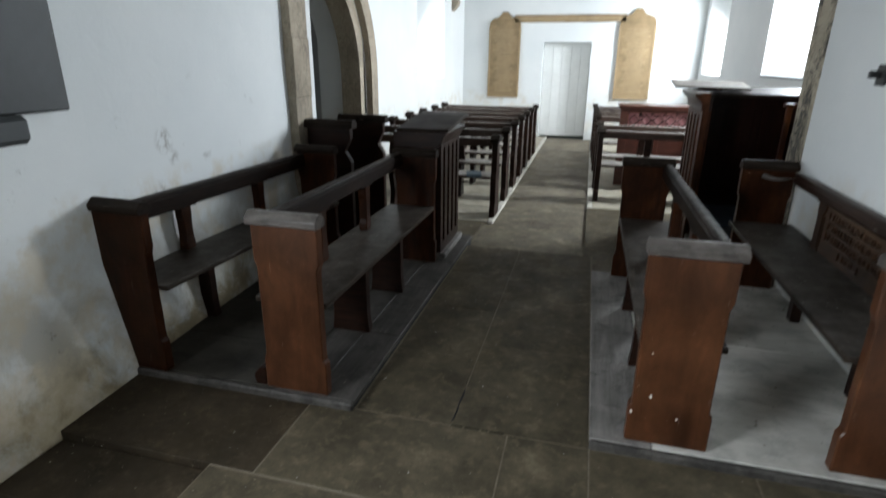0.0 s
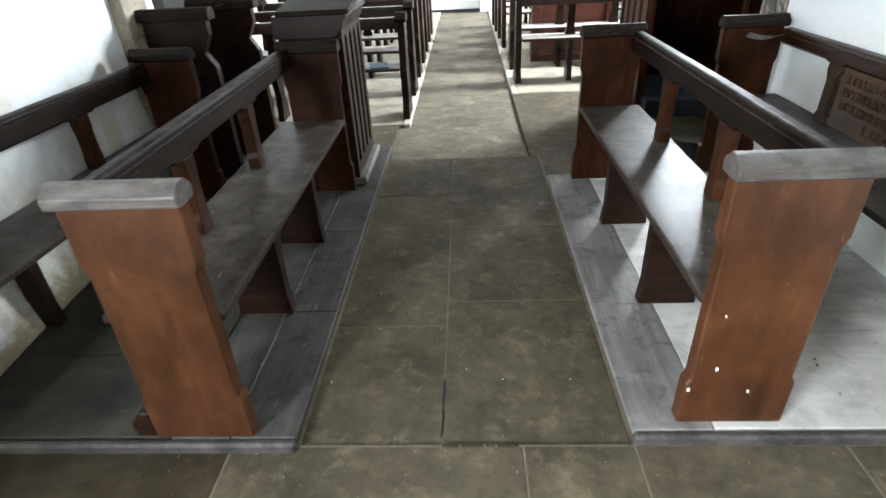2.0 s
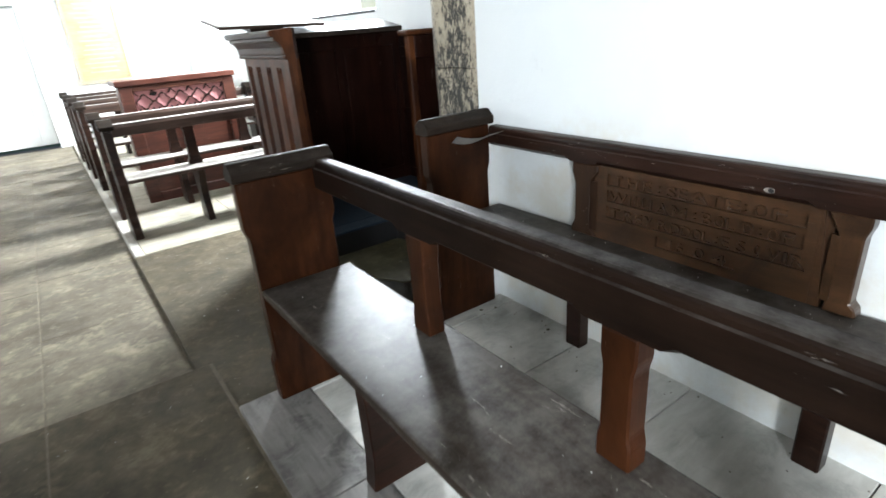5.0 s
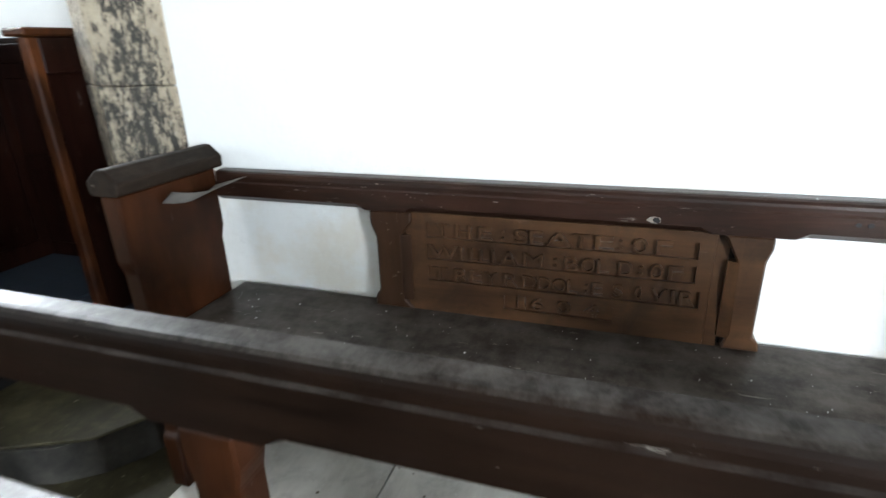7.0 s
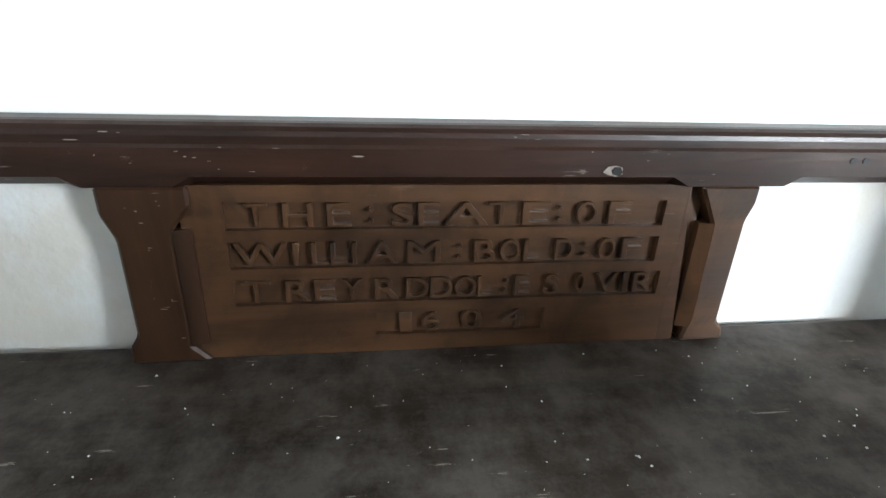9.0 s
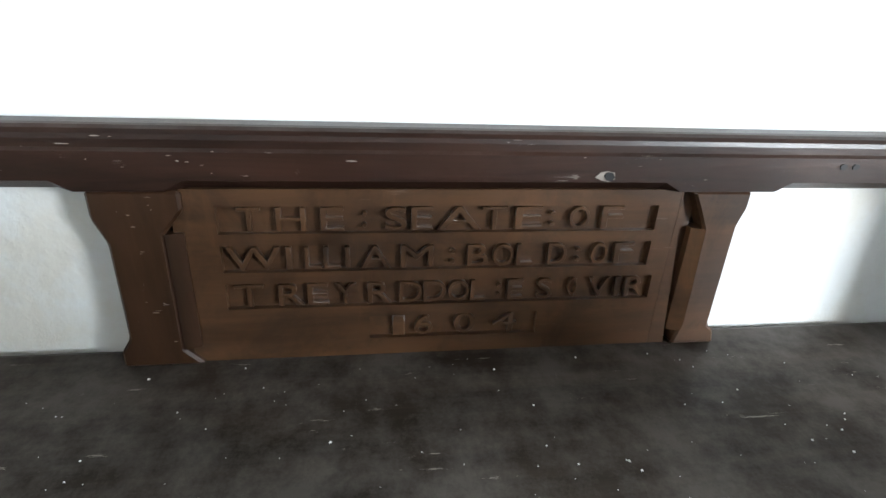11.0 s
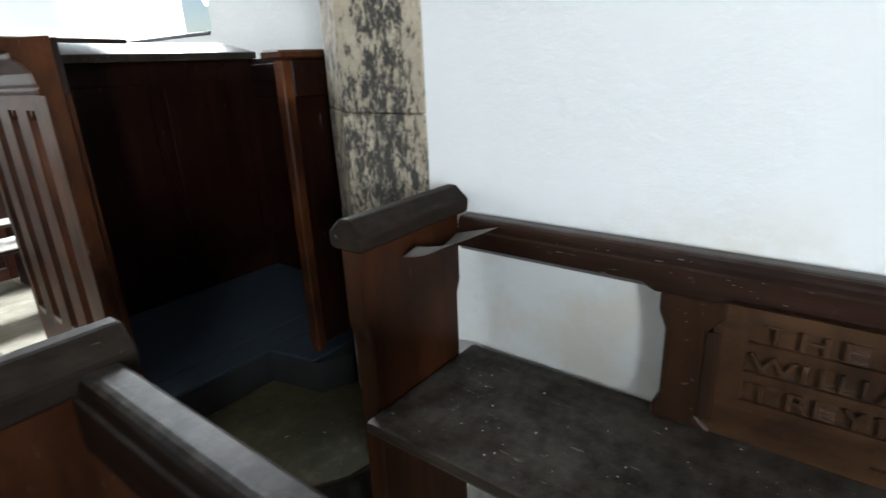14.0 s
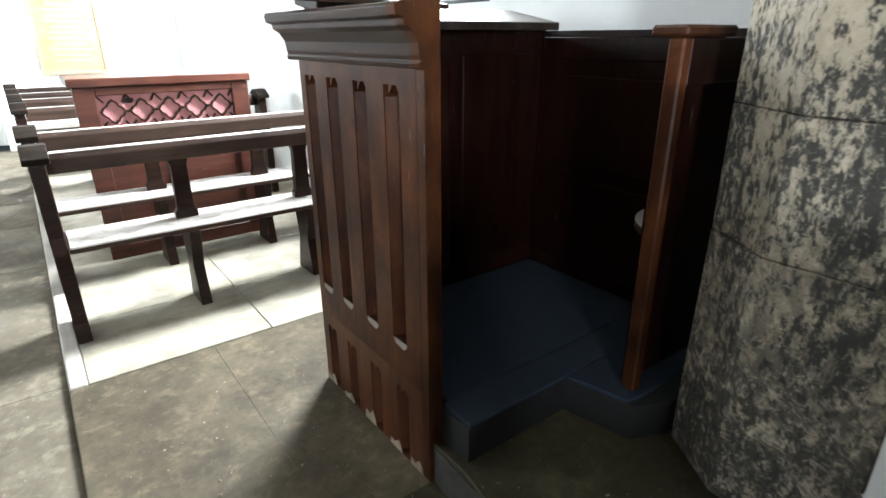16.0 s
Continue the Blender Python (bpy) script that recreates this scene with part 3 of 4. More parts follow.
def bench(m, length, label, seat_x=(0.01, 0.335), posts=(0.35, 0.75), legs=(0.45, 1.05), rail_x=0.28, leg_x=(0.06, 0.265), near_first=True, top=0.805, shaded_end=False, rail_z=(0.722, 0.832), group="benches along the walls"):
    b = thing("bench", m, label, "bench", group)
    bench_end(b, 0.0, top, near=near_first)
    # In the dim corner the near end takes darker wood in place of shade.
    bench_end(b, length, top, near=not near_first and not shaded_end)
    part("seat", B(seat_x[0], seat_x[1], 0.026, length - 0.026, 0.415, 0.442, bev=0.008, segs=2), SEAT, b, "dark worn seat plank with dust and scratches")
    part("back_rail", stopped_rail(0.026, length - 0.026, rail_x - 0.026, rail_x + 0.026, *rail_z, [(p - 0.075, p + 0.075) for p in posts]), RAIL, b, "dusty dark rail with stopped chamfers")
    for p in posts:
        back_post(b, p, rail_x, 0.4425, rail_z[0])
    for p in legs:
        seat_leg(b, p, *leg_x)
    return b


ZP = 0.035   # top of the plank platforms
# the free benches face the aisle with an open back
south_free = bench(pose(0.290, 1.935, ZP), 1.865, "dark oak bench with open back and red-brown ends facing aisle", posts=(0.637, 1.253), legs=(0.608, 1.283))
for x, z, k in ((0.078, 0.219, 0.008), (0.184, 0.132, 0.006), (0.062, 0.410, 0.004), (0.012, 0.140, 0.008)):
    part("chip", P([(x + k * u, z + k * v) for u, v in ((-0.5, -0.8), (0.2, -1.0), (0.55, -0.2), (0.4, 0.7), (-0.1, 1.0), (-0.6, 0.3))], "y", -0.0262, -0.0248), DOORPAINT, south_free, "pale chip in the varnish")
north_free = bench(pose(-1.012, 3.715, ZP, 0, 0, 180), 1.83, "dark oak open-backed bench running up to the reading desk", seat_x=(0.005, 0.36), posts=(0.70, 1.305), legs=(0.62, 1.20), rail_x=0.275, near_first=False, top=0.80)
part("foot_block", P([(0.313, 0.0), (0.375, 0.0), (0.385, 0.05), (0.345, 0.10), (0.313, 0.10)], "y", 1.78, 1.85, bev=0.006), OAK, north_free)
north_wall_bench = bench(pose(-1.785, 3.66, ZP, 0, 0, 177.6), 1.80, "dark oak bench with open back set against the stained wall", seat_x=(-0.03, 0.31), posts=(0.60, 1.285), legs=(0.62, 1.22), rail_x=0.27, leg_x=(0.19, 0.27), near_first=False, top=0.80, shaded_end=True, rail_z=(0.685, 0.795))

wb = thing("bench", pose(1.035, 1.945, ZP), "dark oak wall bench with a carved inscribed panel in its back", "bench", "benches along the walls")
bench_end(wb, 0.0, 0.815)
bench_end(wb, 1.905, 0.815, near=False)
part("seat", B(-0.028, 0.352, 0.026, 1.879, 0.437, 0.465, bev=0.008, segs=2), SEAT, wb, "dark worn seat plank with dust and scratches")
RX = 0.303                    # front of the back rail
SEAT_Z, RAIL_Z = 0.4655, 0.727
part("back_rail", stopped_rail(0.026, 1.879, RX, RX + 0.052, RAIL_Z, 0.807, [(0.505, 0.652), (1.335, 1.437)], 0.014), OAK_Y, wb, "thick dark moulded back rail")


def stile(outline, chamfer_y, shade):
    """An upright cut to an outline, with a stopped chamfer at z 0.49 to 0.66 on the edge at chamfer_y."""
    bm = P(outline, "x", RX + 0.003, RX + 0.048, bev=0.004)
    part("stile", bm, shade, wb)
    k = -1 if chamfer_y > 1.0 else 1
    foot = P([(RX + 0.003, chamfer_y), (RX + 0.010, chamfer_y + k * 0.022), (RX + 0.040, chamfer_y + k * 0.022), (RX + 0.040, chamfer_y)], "z", 0.492, 0.668)
    strip = foot
    part("chamfer", strip, shade, wb)


stile([(1.318, SEAT_Z), (1.428, SEAT_Z), (1.428, 0.490), (1.414, 0.512), (1.414, 0.655), (1.428, 0.690), (1.428, RAIL_Z - 0.0005), (1.318, RAIL_Z - 0.0005), (1.318, 0.700), (1.344, 0.668), (1.344, 0.492)], 1.344, STILE)
stile([(0.528, SEAT_Z), (0.604, SEAT_Z), (0.598, 0.490), (0.594, 0.505), (0.598, 0.668), (0.614, 0.700), (0.628, RAIL_Z - 0.0005), (0.536, RAIL_Z - 0.0005), (0.536, 0.700), (0.545, 0.672), (0.545, 0.500), (0.532, 0.488)], 0.592, PANEL)
PX = RX + 0.012               # face of the carved panel
FIELDS = ((0.494, 0.832, 1.086, 0.038), (0.550, 0.657, 1.281, 0.040), (0.607, 0.671, 1.281, 0.040), (0.664, 0.671, 1.281, 0.039))
pl = bmesh.new()
z_low = SEAT_Z
for fz, f0, f1, fh in FIELDS:
    box(pl, PX, PX + 0.0095, 0.640, 1.335, z_low, fz)
    box(pl, PX, PX + 0.0095, 0.640, f0, fz, fz + fh)
    box(pl, PX, PX + 0.0095, f1, 1.335, fz, fz + fh)
    z_low = fz + fh
box(pl, PX, PX + 0.0095, 0.640, 1.335, z_low, RAIL_Z - 0.0005)
bmesh.ops.remove_doubles(pl, verts=pl.verts, dist=0.00005)
carved = part("panel", pl, PANEL, wb, "brown carved oak panel")
part("panel_edge", P([(0.612, SEAT_Z), (0.6395, SEAT_Z), (0.6395, RAIL_Z - 0.0005), (0.638, RAIL_Z - 0.0005)], "x", PX, PX + 0.0095), PANEL, carved)
part("sunk_field", B(PX + 0.0096, PX + 0.018, 0.612, 1.335, SEAT_Z, RAIL_Z - 0.0005), PANEL, carved)
# Black strip that paints the shade in the gap between panel and stile.
part("panel_backing", B(PX + 0.019, PX + 0.030, 0.590, 0.640, SEAT_Z, RAIL_Z - 0.0005), BLACK, wb)


def carved_letter(ch, left, right, z, height):
    """One raised letter between two places along the bench."""
    cu = bpy.data.curves.new("letter", "FONT")
    cu.body, cu.size, cu.extrude = ch, 1.0, 0.02
    cu.bevel_depth, cu.bevel_resolution, cu.offset = 0.012, 1, -0.006
    tmp = bpy.data.objects.new("letter", cu)
    scene.collection.objects.link(tmp)
    me = bpy.data.meshes.new_from_object(tmp.evaluated_get(bpy.context.evaluated_depsgraph_get()))
    bpy.data.objects.remove(tmp)
    xs, ys, zs = zip(*(v.co for v in me.vertices))
    x0, y0, z0 = min(xs), min(ys), min(zs)
    kx, ky, kz = (left - right) / (max(xs) - x0), height / (max(ys) - y0), 0.0088 / (max(zs) - z0)
    for v in me.vertices:
        wob = noise.noise_vector(Vector((left * 40, v.co.x * 3, v.co.y * 3)))
        v.co = Vector((PX + 0.0098 - (v.co.z - z0) * kz, left - (v.co.x - x0) * kx + 0.0008 * wob.x, z + (v.co.y - y0) * ky + 0.0008 * wob.y))
    me.materials.clear()
    me.materials.append(PANEL)
    ob = new("letter", me)
    ob.parent = carved


# the four lines: letters with the places of their left and right edges, in millimetres along the bench
INSCRIPTION = (
    (0.666, "THE:SEATE:OF", (1256, 1226, 1207, 1168, 1150, 1118, 1094, 1088, 1063, 1034, 1028, 998, 992, 930, 930, 894, 882, 842, 831, 824, 803, 772, 755, 722)),
    (0.609, "WILLIAM:BOLD:OF", (1275, 1204, 1198, 1190, 1173, 1151, 1148, 1124, 1118, 1112, 1097, 1056, 1042, 995, 972, 964, 947, 916, 909, 879, 874, 849, 827, 799, 785, 777, 761, 736, 725, 695)),
    (0.552, "TREYRDDOL:ESQVIR", (1270, 1232, 1212, 1178, 1172, 1143, 1134, 1104, 1088, 1054, 1043, 1010, 1008, 975, 972, 940, 938, 915, 898, 892, 882, 858, 836, 814, 788, 774, 756, 722, 714, 705, 697, 664)),
    (0.496, "1604", (1053, 1034, 1019, 992, 960, 928, 898, 862)),
)
for z, words, places in INSCRIPTION:
    for i, ch in enumerate(words):
        tall = 0.022 if ch == ":" else 0.034
        carved_letter(ch, places[2 * i] / 1000, places[2 * i + 1] / 1000, z + (0.006 if ch == ":" else 0.001), tall)
for y in (1.38, 0.55):
    part("leg", B(0.27, 0.325, y - 0.035, y + 0.035, 0.0, 0.4365, bev=0.005), OAK, wb)
knot = part("knot", P([(0.765 + a_ * 0.013, 0.750 + b_ * 0.008) for a_, b_ in ((-0.9, -0.5), (-0.2, -1.0), (0.6, -0.7), (1.3, -0.2), (0.8, 0.7), (0.0, 0.9), (-0.8, 0.6))], "x", RX - 0.002, RX + 0.001), FLECK, wb, "pale rim of a worn knot hole")
part("knot_hole", P([(0.762 + a_ * 0.008, 0.750 + b_ * 0.0065) for a_, b_ in ((-1.0, -0.2), (-0.5, -1.0), (0.5, -0.8), (1.0, 0.1), (0.5, 0.9), (-0.5, 0.8))], "x", RX - 0.0032, RX - 0.0018), BLACK, knot, "dark knot hole")
for y in (0.408, 0.388):
    part("peg_hole", P([(y + 0.006 * math.cos(q), 0.765 + 0.005 * math.sin(q)) for q in (0.2, 1.2, 2.3, 3.2, 4.3, 5.4)], "x", RX - 0.0012, RX + 0.001), BLACK, wb)

# old web of dust hung in the corner of the wall bench
web = bmesh.new()
row = [[web.verts.new((1.15 + 0.185 * i / 6, 3.823 - 0.11 * j / 5 * (0.35 + 0.65 * (i / 6) ** 2), 0.805 - 0.02 * math.sin(math.pi * i / 6) + 0.006 * j)) for j in range(6)] for i in range(7)]
for i in range(6):
    for j in range(5):
        web.faces.new((row[i][j], row[i + 1][j], row[i + 1][j + 1], row[i][j + 1]))
bmesh.ops.solidify(web, geom=web.faces[:], thickness=0.0015)
tagged(part("cobweb", web, COBWEB, smooth=True), "dusty grey cobweb stretched across the bench corner", "cobweb")

# ---- reading desk on the north side ----
rd = thing("reading_desk", pose(-1.355, 3.79, ZP), "dark oak reading desk with arcaded side and sloping top", "desk")
part("front_panel", B(0.01, 0.31, 0.0, 0.03, 0.0, 0.93), END_DARK, rd)


def arcade(bm_x0, bm_x1, y0, y1, z0, z1, n, low, high):
    """Frame with n tall slots, pointed at the head: stiles, head rail and foot rail."""
    bm = bmesh.new()
    pitch = (y1 - y0 - 0.05) / n
    sl = pitch * 0.42
    box(bm, bm_x0, bm_x1, y0, y1, z0, low)
    edges = []
    at = y0
    for i in range(n):
        c0 = y0 + 0.025 + pitch * (i + 0.5)
        box(bm, bm_x0, bm_x1, at, c0 - sl / 2, low, high)
        at = c0 + sl / 2
        top = high
        prism(bm, [(c0 - sl / 2, top), (c0 - sl / 2, top - 0.03), (c0 - sl * 0.25, top - 0.006), (c0, top)], "x", bm_x0, bm_x1)
        prism(bm, [(c0, top), (c0 + sl * 0.25, top - 0.006), (c0 + sl / 2, top - 0.03), (c0 + sl / 2, top)], "x", bm_x0, bm_x1)
    box(bm, bm_x0, bm_x1, at, y1, low, high)
    box(bm, bm_x0, bm_x1, y0, y1, high, z1)
    return bm


part("arcaded_side", arcade(0.32, 0.36, 0.0, 0.58, 0.0, 0.95, 4, 0.12, 0.86), OAK, rd)
part("side_backing", B(0.30, 0.318, 0.032, 0.58, 0.0, 0.93), OAK, rd)
part("inner_side", B(0.0, 0.03, 0.032, 0.58, 0.0, 0.93), OAK, rd)
part("cornice", P([(0.0, 0.86), (0.33, 0.86), (0.37, 0.90), (0.385, 0.95), (0.40, 0.955), (0.40, 0.975), (0.0, 0.975)], "y", -0.03, 0.62, bev=0.003), OAK, rd)
part("sloping_top", P([(-0.04, 0.976), (0.50, 1.03), (0.66, 1.035), (0.66, 1.06), (0.48, 1.06), (-0.04, 1.0)], "x", 0.03, 0.42, bev=0.003), CAP, rd, "greyed sloping book board")
part("plinth", B(0.30, 0.40, -0.01, 0.60, -0.0, 0.045, bev=0.008), BOARD, rd, "scuffed grey plinth board")

# tall stall against the north jamb
st = thing("stall", pose(-2.17, 4.0, ZP - 0.03), "tall dark oak stall with moulded capped ends", "stall")
for y, w, nm in ((0.0, 0.37, "front_end"), (0.50, 0.40, "rear_end")):
    off = 0.0 if y == 0 else 0.06
    e = part(nm, P([(off, 0.0), (off + w, 0.0), (off + w, 0.72), (off + w - 0.05, 0.80), (off + w, 0.90), (off + w, 0.98), (off, 0.98)], "y", y - 0.03, y + 0.03, bev=0.004), OAK, st)
    part("cap", P([(y - 0.05, 0.98), (y + 0.05, 0.98), (y + 0.05, 1.02), (y + 0.03, 1.045), (y - 0.03, 1.045), (y - 0.05, 1.02)], "x", off - 0.02, off + w + 0.03, bev=0.003), CAP, e)
part("back_panel", B(0.0, 0.03, 0.032, 0.468, 0.0, 0.96), OAK, st)
part("seat", B(0.032, 0.34, 0.032, 0.468, 0.44, 0.47, bev=0.006), SEAT, st)

# ---- pulpit on the south side ----
SF = -0.025                   # stone floor beside the pulpit
pu = thing("pulpit", pose(0, 0, 0.0), "mahogany-brown pulpit with arcaded side, open at the back", "pulpit")
DECK = 0.225


def slotted(x0, x1, y0, y1, z0, z1, slots, low, high, splay):
    """A board pierced by slots (their two sides in y), square-shouldered at the head, with the far side of each splayed inward."""
    bm = bmesh.new()
    if low > z0:
        box(bm, x0, x1, y0, y1, z0, low)
    at = y0
    for a, b in slots:
        c = min(splay, (b - a) * 0.4)
        prism(bm, [(x0, at), (x1, at), (x1, a), (x0, a)], "z", low, high)
        prism(bm, [(x0 + 0.004, b + c), (x1, b + c), (x1, b)], "z", low, high - 0.03)
        for y, k in ((a, 1), (b, -1)):
            prism(bm, [(y, high), (y, high - 0.022), (y + k * 0.014, high - 0.006), (y + k * 0.014, high)], "x", x0 + 0.003, x1)
        at = b + c
    prism(bm, [(x0, at), (x1, at), (x1, y1), (x0, y1)], "z", low, high)
    box(bm, x0, x1, y0, y1, high, z1)
    return bm


SLOTS = ((4.905, 4.955), (5.062, 5.112), (5.222, 5.272), (5.368, 5.418))
part("arcaded_side", slotted(0.914, 0.950, 4.833, 5.475, 0.275, 1.135, SLOTS, 0.39, 1.095, 0.022), PULPIT, pu)
part("foot_arcade", slotted(0.914, 0.950, 4.833, 5.475, SF, 0.2745, SLOTS, SF + 0.0005, 0.225, 0.014), PULPIT_FOOT, pu, "scuffed low arcade at the foot")
for i, (y, k) in enumerate(((4.868, 0.8), (4.985, 0.8), (5.145, 1.1), (5.30, 0.7), (5.435, 0.9))):
    part("worn_toe", P([(y - 0.034, SF + 0.0005), (y + 0.034, SF + 0.0005), (y + 0.028, SF + 0.03 * k), (y + 0.008, SF + 0.022 * k), (y - 0.015, SF + 0.048 * k), (y - 0.03, SF + 0.02)], "x", 0.9122, 0.915), CHIPPED, pu, "bare pale wood where varnish has worn off")
for a_, b_ in SLOTS:
    part("dust_ledge", P([(a_ - 0.004, 0.391), (b_ + 0.012, 0.391), (b_ + 0.006, 0.376), (a_ + 0.012, 0.368), (a_, 0.378)], "x", 0.9118, 0.915), FLECK, pu, "pale dust caked at the foot of a slot")
part("side_backing", B(0.951, 0.985, 4.833, 5.475, SF, 1.135), PULPIT, pu)
corn = [(0.985, 1.136), (0.908, 1.136), (0.904, 1.148), (0.910, 1.152), (0.906, 1.162), (0.902, 1.190), (0.886, 1.214), (0.868, 1.224), (0.866, 1.238), (0.848, 1.243), (0.844, 1.262), (0.850, 1.270), (0.985, 1.277)]
part("end_board", P([(0.958, SF), (0.913, SF), (0.913, 1.1355)] + [(x - 0.003, z + 0.001) for x, z in corn[1:-1]] + [(0.958, 1.279)], "y", 4.797, 4.832, bev=0.002), PULPIT, pu)
part("cornice", P(corn, "y", 4.833, 5.545, bev=0.0015), OAK_Y, pu, "bold moulded cornice")
part("front_panel", B(0.986, 1.96, 5.42, 5.46, SF, 1.225), PULPIT_SHADED, pu)
part("book_ledge", P([(5.30, 1.222), (5.36, 1.228), (5.58, 1.275), (5.58, 1.297), (5.57, 1.302), (5.30, 1.250)], "x", 0.993, 1.90, bev=0.003), SEAT, pu, "broad sloping book ledge bright from the window")
part("wall_side", P([(4.58, SF), (5.419, SF), (5.419, 1.222), (4.58, 1.222)], "x", 1.935, 1.97), PULPIT_SHADED, pu)
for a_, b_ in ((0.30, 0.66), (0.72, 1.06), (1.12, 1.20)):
    part("wall_panel", B(1.926, 1.9345, 4.66, 5.40, a_, b_, bev=0.004), PULPIT_SHADED, pu)
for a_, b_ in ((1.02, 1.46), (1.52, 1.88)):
    part("front_field", B(a_, b_, 5.411, 5.4195, 0.32, 1.14, bev=0.004), PULPIT_SHADED, pu)
part("rear_panel", B(1.466, 2.015, 4.545, 4.57, DECK + 0.014, 1.089), PULPIT_SHADED, pu)
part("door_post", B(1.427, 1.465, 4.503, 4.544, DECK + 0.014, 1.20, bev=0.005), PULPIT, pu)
part("head_rail", B(1.466, 2.015, 4.506, 4.544, 1.09, 1.20, bev=0.004), PULPIT_SHADED, pu)
part("post_cap", B(1.415, 1.64, 4.490, 4.585, 1.201, 1.226, bev=0.006), PULPIT, pu)
part("corner_seat", P([(1.925, 4.58)] + [(1.925 - 0.26 * math.cos(a * 0.1963), 4.58 + 0.26 * math.sin(a * 0.1963)) for a in range(9)], "z", 0.60, 0.625), OAK_X, pu, "small quarter-round corner seat")
dk = bmesh.new()
box(dk, 0.959, 1.934, 4.68, 4.796, SF, DECK)
box(dk, 0.986, 1.934, 4.7965, 5.419, SF, DECK)
prism(dk, [(1.345, 4.679), (1.390, 4.47), (1.50, 4.42), (1.934, 4.42), (1.934, 4.679)], "z", SF, DECK)
part("base", dk, BLACK, pu, "black painted base step")
cp = bmesh.new()
box(cp, 0.960, 1.925, 4.674, 4.796, DECK + 0.0005, DECK + 0.0135, bev=0.005)
box(cp, 0.993, 1.925, 4.797, 5.410, DECK + 0.0005, DECK + 0.0135, bev=0.005)
prism(cp, [(1.338, 4.673), (1.384, 4.490), (1.43, 4.478), (1.925, 4.478), (1.925, 4.673)], "z", DECK + 0.0005, DECK + 0.0135, bev=0.004)
part("carpet", cp, CARPET, pu, "dark blue carpet")

# worn stone step in front of the pulpit, with a curved blackened edge
STEP = 0.11
edge = [(0.925, 4.795), (0.918, 4.66), (0.915, 4.53), (0.935, 4.40), (0.985, 4.27), (1.06, 4.17), (1.16, 4.10), (1.28, 4.06), (1.39, 4.045)]
body = bmesh.new()
prism(body, edge + [(1.94, 4.045), (1.94, 4.795)], "z", SF - 0.02, STEP - 0.012)
step = thing("stone_step", pose(0, 0, 0), "worn damp stone step with a curved blackened edge", "step", kind="structure")
part("riser", body, BLACKENED, step, "blackened crumbling stone edge")
tread = bmesh.new()
prism(tread, [(x + 0.012 * math.sin(i * 2.1), y + 0.010 * math.cos(i * 1.7)) for i, (x, y) in enumerate(edge)] + [(1.94, 4.05), (1.94, 4.79)], "z", STEP - 0.0115, STEP, bev=0.005)
part("tread", tread, FLAG_DAMP, step, "damp olive-brown stone tread")
bkm = pose(1.06, 5.43, 1.322, 10, 1, 3)
bd = thing("book_board", bkm, "thin dark board lying tilted on the pulpit ledge", "board")
part("board_top", B(-0.32, 0.30, -0.15, 0.15, -0.008, 0.008, bev=0.003), OAK_X, bd)
part("batten", B(-0.1, 0.1, -0.02, 0.13, -0.050, -0.0085, bev=0.004), OAK_X, bd)

# ---- open pews in the far room ----
def pew(x0, x1, label, group, posts):
    """Faces west: seat towards -y, open back. Origin at the foot of the first end."""
    L = x1 - x0
    b = thing("pew", pose(x0, 0, 0), label, "pew", group)
    for x, s in ((0.0, 1), (L - 0.055, -1)):
        e = part("end_board", P([(0.0, 0.0), (0.28, 0.0), (0.27, 0.10), (0.245, 0.16), (0.245, 0.38), (0.27, 0.43), (0.22, 0.52), (0.20, 0.765), (0.07, 0.765), (0.05, 0.46), (0.02, 0.40), (0.035, 0.14), (0.0, 0.09)], "x", x, x + 0.055, bev=0.004), OAK, b)
        part("cap", P([(0.035, 0.766), (0.235, 0.766), (0.238, 0.790), (0.165, 0.832), (0.105, 0.832), (0.032, 0.790)], "x", x - 0.018, x + 0.073, bev=0.003), CAP, e)
    part("seat", B(0.056, L - 0.056, 0.0, 0.27, 0.40, 0.428, bev=0.006), OAK_X, b, "worn seat plank, pale with dust and painted sheen")
    part("top_rail", P([(0.14, 0.705), (0.20, 0.705), (0.21, 0.765), (0.20, 0.790), (0.15, 0.790), (0.14, 0.765)], "x", 0.056, L - 0.056, bev=0.003), OAK_X, b)
    for x in posts:
        part("back_post", P([(x - 0.05, 0.4285), (x + 0.05, 0.4285), (x + 0.05, 0.455), (x + 0.038, 0.475), (x + 0.034, 0.675), (x + 0.045, 0.705), (x - 0.045, 0.705), (x - 0.034, 0.675), (x - 0.038, 0.475), (x - 0.05, 0.455)], "y", 0.15, 0.195, bev=0.003), OAK, b)
        part("leg", P([(0.06, 0.0), (0.25, 0.0), (0.21, 0.20), (0.25, 0.399), (0.04, 0.399), (0.10, 0.2)], "x", x - 0.025, x + 0.025, bev=0.003), OAK, b)
    return b


SOUTH_Y = [6.32, 6.95, 8.20, 8.90, 9.50, 10.12]
NORTH_Y = [5.25, 6.00, 6.74, 7.46, 8.15, 8.84, 9.50]
ZF = -0.02
ps = pew(0.16, 1.80, "open-backed dark oak pew, seat pale from dust and painted sheen", "pews south of the aisle", (0.545, 1.13))
pn = pew(-2.50, -0.82, "open-backed dark oak pew with capped ends", "pews north of the aisle", (0.55, 1.12))
for k, y in enumerate(SOUTH_Y):
    m = pose(0.16 - 0.012 * k, y, ZF)
    if k == 0:
        ps.matrix_basis = m
    else:
        copy_thing(ps, m)
for k, y in enumerate(NORTH_Y):
    m = pose(-2.50 - 0.004 * k, y, ZF)
    if k == 0:
        pn.matrix_basis = m
    else:
        copy_thing(pn, m)

